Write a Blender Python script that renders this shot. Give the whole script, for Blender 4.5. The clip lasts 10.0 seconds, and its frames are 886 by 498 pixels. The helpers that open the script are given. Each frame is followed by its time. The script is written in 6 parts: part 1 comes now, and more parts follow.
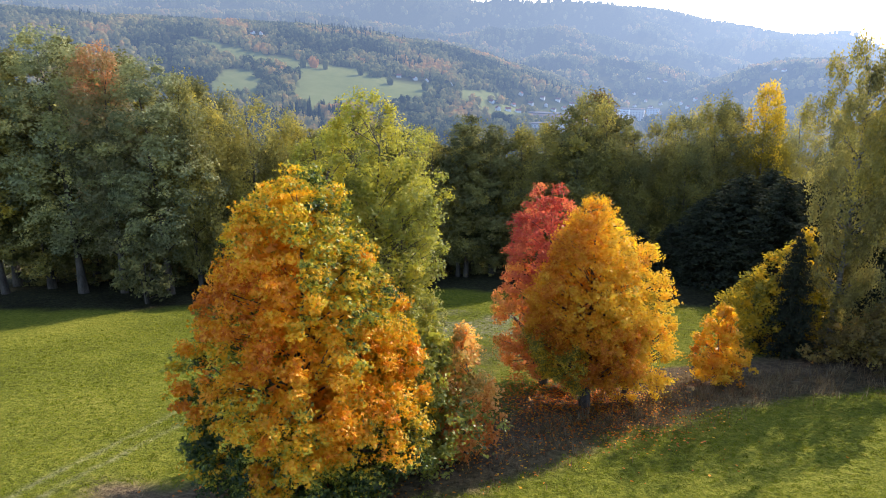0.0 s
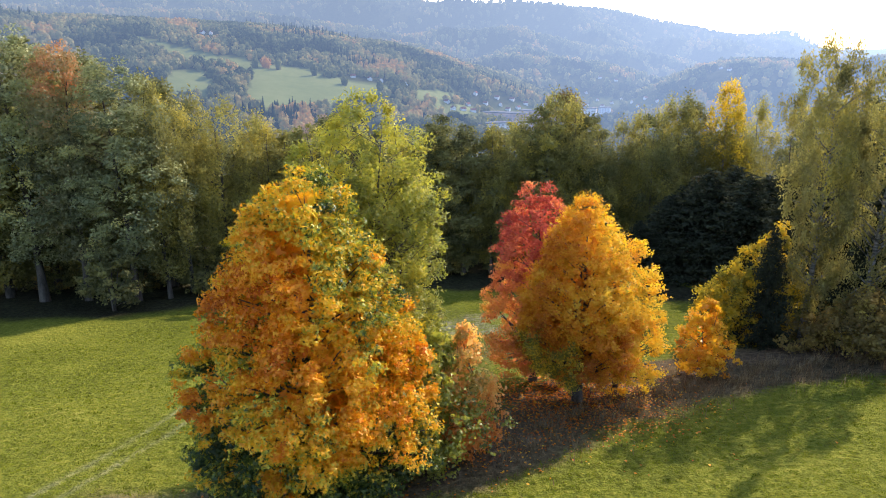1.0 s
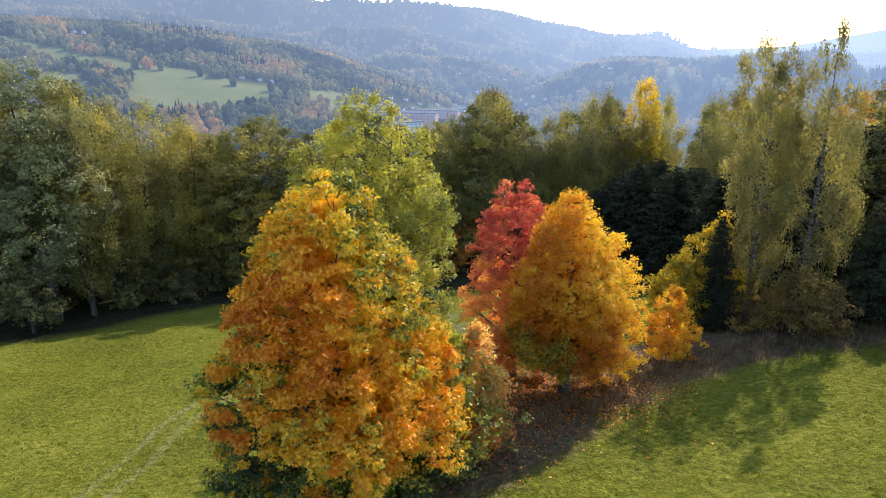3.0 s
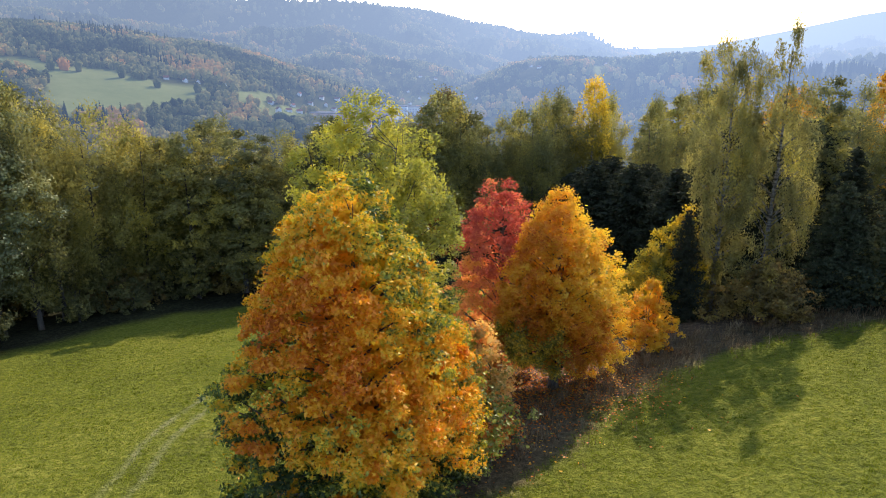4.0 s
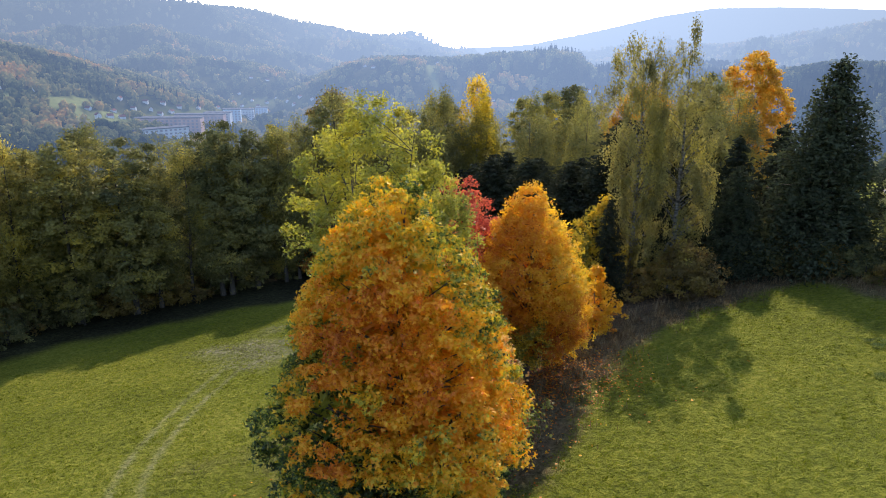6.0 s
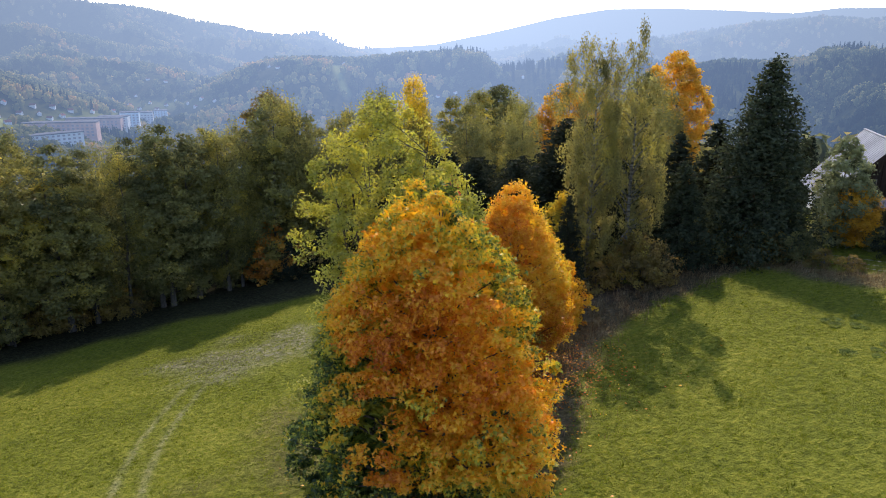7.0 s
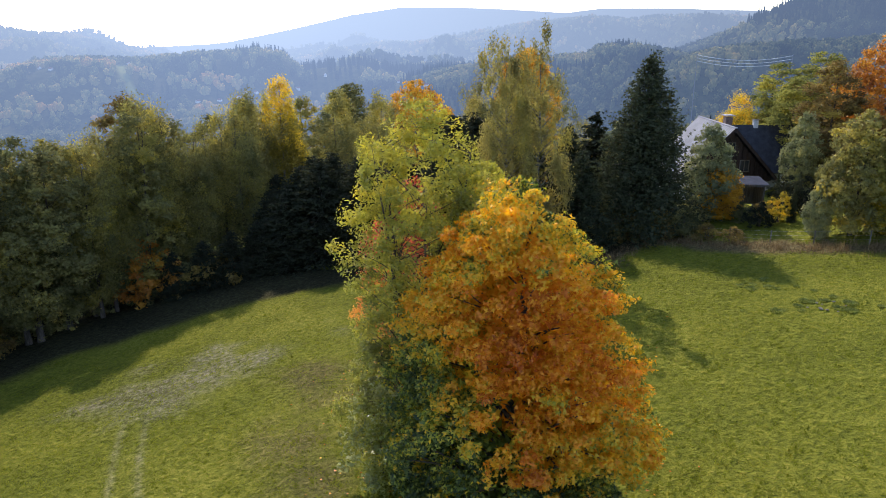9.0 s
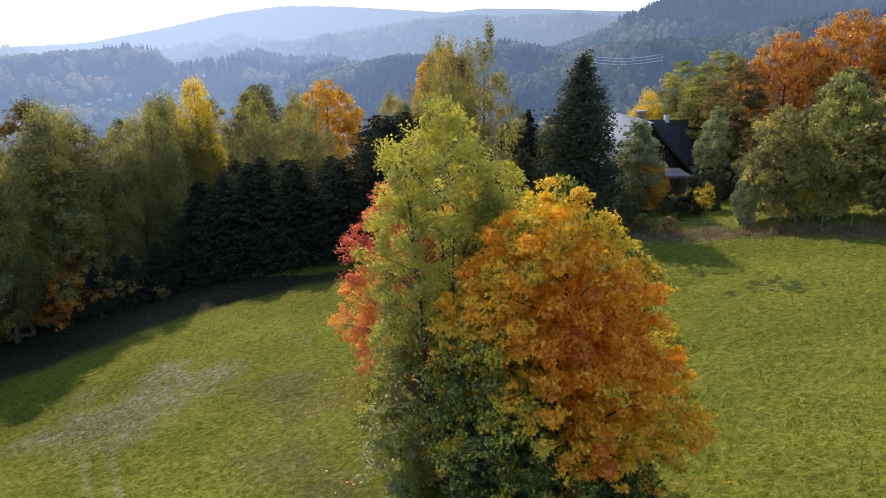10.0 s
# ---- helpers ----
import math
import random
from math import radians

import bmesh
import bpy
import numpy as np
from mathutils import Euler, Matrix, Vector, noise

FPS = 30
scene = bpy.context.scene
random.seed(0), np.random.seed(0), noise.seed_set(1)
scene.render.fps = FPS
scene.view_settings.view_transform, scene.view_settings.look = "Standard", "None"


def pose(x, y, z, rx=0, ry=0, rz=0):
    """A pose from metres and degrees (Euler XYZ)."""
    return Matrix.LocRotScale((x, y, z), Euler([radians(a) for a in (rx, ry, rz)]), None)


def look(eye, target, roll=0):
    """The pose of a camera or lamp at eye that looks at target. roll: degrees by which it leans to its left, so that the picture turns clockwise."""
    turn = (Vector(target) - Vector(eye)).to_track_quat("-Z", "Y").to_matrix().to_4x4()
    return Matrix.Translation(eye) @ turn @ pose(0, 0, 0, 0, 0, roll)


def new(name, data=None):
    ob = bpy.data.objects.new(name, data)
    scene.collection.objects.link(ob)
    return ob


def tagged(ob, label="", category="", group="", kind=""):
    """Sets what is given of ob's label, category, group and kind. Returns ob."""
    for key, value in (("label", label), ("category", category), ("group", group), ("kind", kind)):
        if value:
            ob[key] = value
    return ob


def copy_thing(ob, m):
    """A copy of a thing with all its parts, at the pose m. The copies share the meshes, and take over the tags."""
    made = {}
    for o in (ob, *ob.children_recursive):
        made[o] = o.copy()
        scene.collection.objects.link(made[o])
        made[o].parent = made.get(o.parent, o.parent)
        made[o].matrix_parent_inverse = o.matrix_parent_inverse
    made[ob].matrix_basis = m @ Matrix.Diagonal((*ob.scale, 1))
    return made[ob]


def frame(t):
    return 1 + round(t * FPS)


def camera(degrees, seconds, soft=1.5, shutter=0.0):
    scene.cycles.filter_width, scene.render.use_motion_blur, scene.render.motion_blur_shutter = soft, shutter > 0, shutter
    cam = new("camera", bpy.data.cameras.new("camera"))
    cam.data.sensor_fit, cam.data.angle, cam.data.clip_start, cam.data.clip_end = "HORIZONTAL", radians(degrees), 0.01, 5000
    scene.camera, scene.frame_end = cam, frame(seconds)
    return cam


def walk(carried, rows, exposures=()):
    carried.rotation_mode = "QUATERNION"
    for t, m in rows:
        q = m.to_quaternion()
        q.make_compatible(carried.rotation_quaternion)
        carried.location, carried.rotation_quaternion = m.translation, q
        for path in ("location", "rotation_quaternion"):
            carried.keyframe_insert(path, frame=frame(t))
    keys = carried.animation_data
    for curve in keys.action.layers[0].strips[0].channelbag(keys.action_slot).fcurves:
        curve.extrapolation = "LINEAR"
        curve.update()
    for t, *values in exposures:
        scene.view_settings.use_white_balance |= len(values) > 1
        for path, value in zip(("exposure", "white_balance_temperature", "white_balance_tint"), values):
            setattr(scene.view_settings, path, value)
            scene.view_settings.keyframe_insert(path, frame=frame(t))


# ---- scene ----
cam = camera(64.4, 10.0, soft=1.0)
METRES, EYE, TILT, LEAN, TURN = 33.0, 16.0, -16.7, 0.0, 0.0
ROWS = [
    (0.0, 0.0, 0.0, 0.0, -0.0, 0.0, 0.0),
    (0.5, -0.0252, 0.0003, 0.0003, -1.75, -0.02, 0.52),
    (1.0, -0.0537, 0.0015, 0.0003, -3.56, -0.04, 1.07),
    (1.5, -0.0839, 0.0041, 0.0015, -5.42, -0.08, 1.62),
    (2.0, -0.1164, 0.0084, 0.0026, -7.43, -0.15, 2.21),
    (2.5, -0.1504, 0.0145, 0.0045, -9.6, -0.25, 2.82),
    (4.0, -0.2671, 0.0461, 0.0137, -17.38, -0.81, 5.04),
    (4.5, -0.3094, 0.0619, 0.0182, -20.33, -1.1, 5.87),
    (5.0, -0.3537, 0.0802, 0.0237, -23.49, -1.45, 6.76),
    (5.5, -0.3994, 0.1025, 0.0303, -26.8, -1.86, 7.65),
    (7.0, -0.543, 0.192, 0.0592, -37.77, -3.59, 10.34),
    (7.5, -0.59, 0.2306, 0.0713, -41.36, -4.27, 11.17),
    (8.0, -0.6356, 0.2743, 0.0849, -45.19, -5.1, 12.01),
    (8.5, -0.6787, 0.3225, 0.1004, -49.36, -6.05, 12.81),
    (9.0, -0.7198, 0.3759, 0.1168, -53.77, -7.1, 13.61),
    (9.5, -0.7575, 0.4352, 0.135, -58.4, -8.23, 14.31),
    (10.0, -0.7912, 0.4996, 0.1553, -63.25, -9.51, 14.97),
]
walk(cam, [(t, pose(0, 0, EYE, TILT, LEAN, TURN) @ pose(METRES * x, METRES * y, METRES * z, 90 + pitch, roll, yaw)) for t, x, y, z, yaw, pitch, roll in ROWS],
     exposures=[(0.0, 1.46, 6700, 15), (0.5, 1.56, 6700, 15), (2.5, 1.47, 6680, 15), (4.0, 1.29, 6620, 15), (5.5, 1.18, 6600, 15), (7.5, 1.15, 6600, 16), (10.0, 1.17, 6620, 16)])


# ---- world and sun ----
SUN_AZ, SUN_EL = 43.0, 33.5
world = bpy.data.worlds.new("world")
world.use_nodes = True
scene.world = world
wn = world.node_tree.nodes
sky = wn.new("ShaderNodeTexSky")
sky.sky_type, sky.sun_disc = "NISHITA", False
sky.sun_elevation, sky.sun_rotation = radians(SUN_EL), radians(SUN_AZ)
sky.altitude, sky.air_density, sky.dust_density, sky.ozone_density = 500, 1.0, 0.8, 1.5
wn["Background"].inputs["Strength"].default_value = 0.15
world.node_tree.links.new(sky.outputs[0], wn["Background"].inputs["Color"])
sun_data = bpy.data.lights.new("sun", "SUN")
sun_data.energy, sun_data.angle, sun_data.color = 2.6, radians(0.53), (1.0, 0.92, 0.79)
sun = new("sun", sun_data)
_az, _el = radians(SUN_AZ), radians(SUN_EL)
SUN_DIR = Vector((math.sin(_az) * math.cos(_el), math.cos(_az) * math.cos(_el), math.sin(_el)))
sun.matrix_world = look(SUN_DIR * 60, (0, 0, 0))


# ---- small numeric helpers ----
def field(seed, scale, octaves=3):
    """A smooth random field over places in metres, about -1 to 1."""
    g = np.random.default_rng(seed)
    waves = []
    for o in range(octaves):
        for _ in range(7):
            d = g.normal(size=3)
            d /= np.linalg.norm(d)
            waves.append((d * 2 * math.pi / scale * (1.9 ** o) * g.uniform(0.7, 1.3), g.uniform(0, 6.28), 0.55 ** o))
    total = math.sqrt(sum(w[2] ** 2 for w in waves) / 2)

    def value(p):
        p = np.asarray(p, float)
        return sum(a * np.sin(p @ k + f) for k, f, a in waves) / (total * 1.8)
    return value


def smooth(v, lo, hi):
    v = np.clip((np.asarray(v, float) - lo) / (hi - lo), 0, 1)
    return v * v * (3 - 2 * v)


def soft(v, w):
    return w * np.logaddexp(0, np.asarray(v, float) / w)


def mesh_of(name, verts, faces, mats=(), attrs=None, shade=False):
    """A mesh from arrays; faces is one (n, k) array or a list of such arrays. attrs: floats per face."""
    if not isinstance(faces, list):
        faces = [faces]
    faces = [f for f in faces if len(f)]
    me = bpy.data.meshes.new(name)
    verts = np.asarray(verts, np.float32)
    me.vertices.add(len(verts))
    me.vertices.foreach_set("co", verts.ravel())
    loops = np.concatenate([f.ravel() for f in faces]).astype(np.int32)
    sizes = np.concatenate([np.full(len(f), f.shape[1]) for f in faces]).astype(np.int32)
    starts = np.concatenate([[0], np.cumsum(sizes)[:-1]]).astype(np.int32)
    me.loops.add(len(loops))
    me.loops.foreach_set("vertex_index", loops)
    me.polygons.add(len(sizes))
    me.polygons.foreach_set("loop_start", starts)
    for m in mats:
        me.materials.append(m)
    me.update(calc_edges=True)
    if shade:
        me.polygons.foreach_set("use_smooth", np.ones(len(sizes), bool))
    for key, v in (attrs or {}).items():
        dom = "FACE" if len(v) == len(sizes) and len(v) != len(verts) else "POINT"
        at = me.attributes.new(key, "FLOAT", dom)
        at.data.foreach_set("value", np.asarray(v, np.float32))
    return me


def empty_thing(name, place, label, category, group="", turn=0.0, scale=1.0):
    ob = new(name)
    ob.empty_display_size = 0.3
    ob.matrix_world = pose(*place, 0, 0, turn) @ Matrix.Scale(scale, 4)
    return tagged(ob, label, category, group)


def part(name, data, parent, label="", material=None):
    """Links a mesh, or a bmesh with its material, as one object under a thing or a part."""
    if isinstance(data, bmesh.types.BMesh):
        me = bpy.data.meshes.new(name)
        data.to_mesh(me)
        data.free()
        if material:
            me.materials.append(material)
        data = me
    ob = new(name, data)
    ob.parent = parent
    return tagged(ob, label)


# ---- materials ----
def nodes_of(name):
    m = bpy.data.materials.new(name)
    m.use_nodes = True
    nt = m.node_tree
    nt.nodes.clear()
    out = nt.nodes.new("ShaderNodeOutputMaterial")
    return m, nt, out


def ramp(nt, stops):
    r = nt.nodes.new("ShaderNodeValToRGB")
    els = r.color_ramp.elements
    while len(els) < len(stops):
        els.new(0.5)
    for e, (p, c) in zip(els, stops):
        e.position, e.color = p, (*c, 1)
    return r


def math_node(nt, op, a, b=None):
    n = nt.nodes.new("ShaderNodeMath")
    n.operation = op
    for k, v in enumerate((a, b)):
        if v is None:
            continue
        if isinstance(v, (int, float)):
            n.inputs[k].default_value = v
        else:
            nt.links.new(v, n.inputs[k])
    return n.outputs[0]


def attr(nt, key):
    n = nt.nodes.new("ShaderNodeAttribute")
    n.attribute_name = key
    return n.outputs["Fac"]


def noise_node(nt, scale, detail=4, rough=0.6, coord="Object"):
    tc = nt.nodes.new("ShaderNodeTexCoord")
    n = nt.nodes.new("ShaderNodeTexNoise")
    n.inputs["Scale"].default_value, n.inputs["Detail"].default_value, n.inputs["Roughness"].default_value = scale, detail, rough
    nt.links.new(tc.outputs[coord], n.inputs["Vector"])
    return n.outputs["Fac"]


def leaf_material(name, stops, through_light=0.42, gloss=0.015, wander=0.10, glow=(1.12, 1.1, 0.7)):
    """Leaves: colour by each leaf's own hue, thin enough to let light through, faintly glossy. glow: the tint of the light that comes through."""
    m, nt, out = nodes_of(name)
    hue = attr(nt, "hue")
    info = nt.nodes.new("ShaderNodeObjectInfo")
    shift = math_node(nt, "MULTIPLY", math_node(nt, "SUBTRACT", info.outputs["Random"], 0.5), wander)
    r = ramp(nt, stops)
    nt.links.new(math_node(nt, "ADD", hue, shift), r.inputs[0])
    d, t, g = nt.nodes.new("ShaderNodeBsdfDiffuse"), nt.nodes.new("ShaderNodeBsdfTranslucent"), nt.nodes.new("ShaderNodeBsdfGlossy")
    g.inputs["Roughness"].default_value = 0.45
    tint = nt.nodes.new("ShaderNodeMix")
    tint.data_type, tint.blend_type, tint.inputs[0].default_value, tint.inputs[7].default_value = "RGBA", "MULTIPLY", 1.0, (*glow, 1)
    nt.links.new(r.outputs[0], d.inputs[0]), nt.links.new(r.outputs[0], tint.inputs[6]), nt.links.new(tint.outputs[2], t.inputs[0])
    mix, mix2 = nt.nodes.new("ShaderNodeMixShader"), nt.nodes.new("ShaderNodeMixShader")
    mix.inputs[0].default_value, mix2.inputs[0].default_value = through_light, gloss
    nt.links.new(d.outputs[0], mix.inputs[1]), nt.links.new(t.outputs[0], mix.inputs[2])
    nt.links.new(mix.outputs[0], mix2.inputs[1]), nt.links.new(g.outputs[0], mix2.inputs[2])
    nt.links.new(mix2.outputs[0], out.inputs[0])
    return m


def solid(name, stops, scale=4.0, rough=0.8, bump=0.3, metal=0.0, detail=6, stretch=None, spec=0.3):
    """A noisy principled surface: colour ramp over noise at two scales, and relief."""
    m, nt, out = nodes_of(name)
    tc, mp = nt.nodes.new("ShaderNodeTexCoord"), nt.nodes.new("ShaderNodeMapping")
    nt.links.new(tc.outputs["Object"], mp.inputs[0])
    if stretch:
        mp.inputs["Scale"].default_value = stretch
    n1, n2 = nt.nodes.new("ShaderNodeTexNoise"), nt.nodes.new("ShaderNodeTexNoise")
    n1.inputs["Scale"].default_value, n2.inputs["Scale"].default_value = scale, scale * 7
    n1.inputs["Detail"].default_value = n2.inputs["Detail"].default_value = detail
    for n in (n1, n2):
        nt.links.new(mp.outputs[0], n.inputs["Vector"])
    f = math_node(nt, "ADD", math_node(nt, "MULTIPLY", n1.outputs["Fac"], 0.65), math_node(nt, "MULTIPLY", n2.outputs["Fac"], 0.35))
    f = math_node(nt, "ADD", math_node(nt, "MULTIPLY", math_node(nt, "SUBTRACT", f, 0.5), 2.2), 0.5)
    r = ramp(nt, stops)
    nt.links.new(f, r.inputs[0])
    p = nt.nodes.new("ShaderNodeBsdfPrincipled")
    p.inputs["Roughness"].default_value, p.inputs["Metallic"].default_value = rough, metal
    p.inputs["Specular IOR Level"].default_value = spec
    nt.links.new(r.outputs[0], p.inputs["Base Color"])
    if bump:
        b = nt.nodes.new("ShaderNodeBump")
        b.inputs["Strength"].default_value, b.inputs["Distance"].default_value = bump, 0.03
        nt.links.new(n2.outputs["Fac"], b.inputs["Height"]), nt.links.new(b.outputs[0], p.inputs["Normal"])
    nt.links.new(p.outputs[0], out.inputs[0])
    return m


MAPLE = leaf_material("maple_leaf", [(0.0, (0.46, 0.11, 0.010)), (0.2, (0.66, 0.20, 0.010)), (0.4, (0.80, 0.33, 0.012)), (0.64, (0.84, 0.52, 0.025)),
                                     (0.755, (0.45, 0.43, 0.045)), (0.84, (0.15, 0.19, 0.03)), (1.0, (0.04, 0.065, 0.018))], 0.42, 0.03)
GOLD = leaf_material("gold_leaf", [(0.0, (0.48, 0.15, 0.014)), (0.3, (0.70, 0.29, 0.018)), (0.6, (0.80, 0.50, 0.035)), (0.85, (0.80, 0.57, 0.06)), (1.0, (0.24, 0.24, 0.04))], 0.55, 0.03, glow=(1.15, 1.15, 0.6))
RED = leaf_material("red_leaf", [(0.0, (0.40, 0.05, 0.035)), (0.45, (0.56, 0.125, 0.08)), (0.75, (0.74, 0.26, 0.095)), (1.0, (0.74, 0.36, 0.07))], 0.55, 0.03, glow=(1.2, 1.25, 0.85))
SALMON = leaf_material("salmon_leaf", [(0.0, (0.66, 0.18, 0.025)), (0.4, (0.86, 0.42, 0.12)), (0.7, (0.86, 0.54, 0.17)), (1.0, (0.28, 0.27, 0.06))], 0.55, 0.03)
PALE_GREEN = leaf_material("pale_green_leaf", [(0.0, (0.15, 0.165, 0.055)), (0.4, (0.30, 0.31, 0.11)), (0.75, (0.44, 0.44, 0.18)), (1.0, (0.56, 0.51, 0.17))], 0.5, 0.05, glow=(1.0, 1.05, 0.95))
ASH = leaf_material("ash_leaf", [(0.0, (0.13, 0.145, 0.035)), (0.35, (0.30, 0.305, 0.055)), (0.7, (0.48, 0.435, 0.055)), (1.0, (0.64, 0.52, 0.05))], 0.56, 0.04, glow=(1.0, 0.98, 0.7))
GREEN = leaf_material("green_leaf", [(0.0, (0.087, 0.090, 0.041)), (0.45, (0.183, 0.171, 0.071)), (0.8, (0.294, 0.266, 0.094)), (1.0, (0.448, 0.366, 0.100))], 0.36, 0.0, 0.35, glow=(1.0, 1.05, 0.95))
GREY_GREEN = leaf_material("grey_green_leaf", [(0.0, (0.121, 0.136, 0.069)), (0.45, (0.257, 0.263, 0.121)), (0.8, (0.408, 0.382, 0.152)), (1.0, (0.552, 0.474, 0.152))], 0.32, 0.015, 0.35, glow=(1.0, 1.05, 1.0))
OLIVE = leaf_material("olive_leaf", [(0.0, (0.111, 0.112, 0.045)), (0.4, (0.234, 0.215, 0.070)), (0.75, (0.398, 0.332, 0.080)), (1.0, (0.583, 0.449, 0.072))], 0.42, 0.02, 0.35, glow=(1.05, 1.05, 0.9))
FRESH = leaf_material("fresh_green_leaf", [(0.0, (0.113, 0.124, 0.041)), (0.4, (0.265, 0.259, 0.079)), (0.75, (0.417, 0.377, 0.090)), (1.0, (0.585, 0.483, 0.085))], 0.40, 0.0, 0.2, glow=(1.0, 1.05, 0.9))
BIRCH_LEAF = leaf_material("birch_leaf", [(0.0, (0.15, 0.14, 0.058)), (0.4, (0.27, 0.24, 0.088)), (0.75, (0.40, 0.335, 0.10)), (1.0, (0.52, 0.42, 0.09))], 0.45, 0.01, 0.1, glow=(1.08, 1.05, 0.8))
GOLDEN_OLIVE = leaf_material("golden_olive_leaf", [(0.0, (0.152, 0.143, 0.059)), (0.4, (0.323, 0.285, 0.091)), (0.75, (0.475, 0.390, 0.099)), (1.0, (0.590, 0.456, 0.085))], 0.45, 0.0, 0.1, glow=(1.05, 1.05, 0.9))
YELLOW = leaf_material("yellow_leaf", [(0.0, (0.10, 0.11, 0.025)), (0.35, (0.30, 0.25, 0.035)), (0.65, (0.62, 0.42, 0.03)), (1.0, (0.70, 0.45, 0.04))], 0.45)
ORANGE = leaf_material("orange_leaf", [(0.0, (0.30, 0.16, 0.035)), (0.35, (0.56, 0.29, 0.035)), (0.7, (0.70, 0.39, 0.04)), (1.0, (0.70, 0.44, 0.06))], 0.42)
BROWN = leaf_material("brown_leaf", [(0.0, (0.093, 0.077, 0.032)), (0.5, (0.223, 0.161, 0.052)), (0.8, (0.336, 0.248, 0.062)), (1.0, (0.447, 0.360, 0.075))], 0.40, glow=(1.1, 1.0, 0.9))
BRIGHT_YELLOW = leaf_material("bright_yellow_leaf", [(0.0, (0.20, 0.17, 0.03)), (0.22, (0.42, 0.32, 0.03)), (0.42, (0.74, 0.50, 0.03)), (1.0, (0.80, 0.50, 0.03))], 0.5, 0.03)
RUST = leaf_material("rust_leaf", [(0.0, (0.24, 0.09, 0.02)), (0.35, (0.46, 0.18, 0.025)), (0.7, (0.62, 0.28, 0.035)), (1.0, (0.60, 0.38, 0.05))], 0.42, 0.03)
RUSSET = leaf_material("russet_leaf", [(0.0, (0.13, 0.14, 0.075)), (0.4, (0.27, 0.26, 0.125)), (0.62, (0.36, 0.25, 0.11)), (1.0, (0.66, 0.24, 0.10))], 0.42, 0.02, 0.1, glow=(1.1, 1.05, 0.9))
NEEDLE = leaf_material("spruce_needle", [(0.0, (0.016, 0.019, 0.014)), (0.5, (0.037, 0.042, 0.028)), (1.0, (0.075, 0.08, 0.046))], 0.2, 0.0)
FIR = leaf_material("fir_needle", [(0.0, (0.020, 0.026, 0.018)), (0.5, (0.052, 0.062, 0.038)), (1.0, (0.105, 0.115, 0.062))], 0.2, 0.0)
BARK = solid("grey_brown_bark", [(0.2, (0.035, 0.028, 0.022)), (0.8, (0.14, 0.115, 0.09))], 3.0, 0.9, 0.8, stretch=(1, 1, 0.25))
BIRCH_BARK = solid("birch_bark", [(0.28, (0.04, 0.036, 0.03)), (0.5, (0.15, 0.14, 0.12)), (0.85, (0.33, 0.31, 0.28))], 2.2, 0.75, 0.4, stretch=(0.5, 0.5, 2.5))


# ---- ground ----
CENTRE = (4.0, 32.0)


def near_ground(x, y):
    """The meadow: a slope that falls away from the drone's start, levelling towards the house."""
    return 3.859 + 0.0233 * x - 0.1809 * y - 0.0328 * soft(y - 27, 5) + 0.0193 * soft(x - 12, 6) - 0.12 * soft(x - 46, 5)


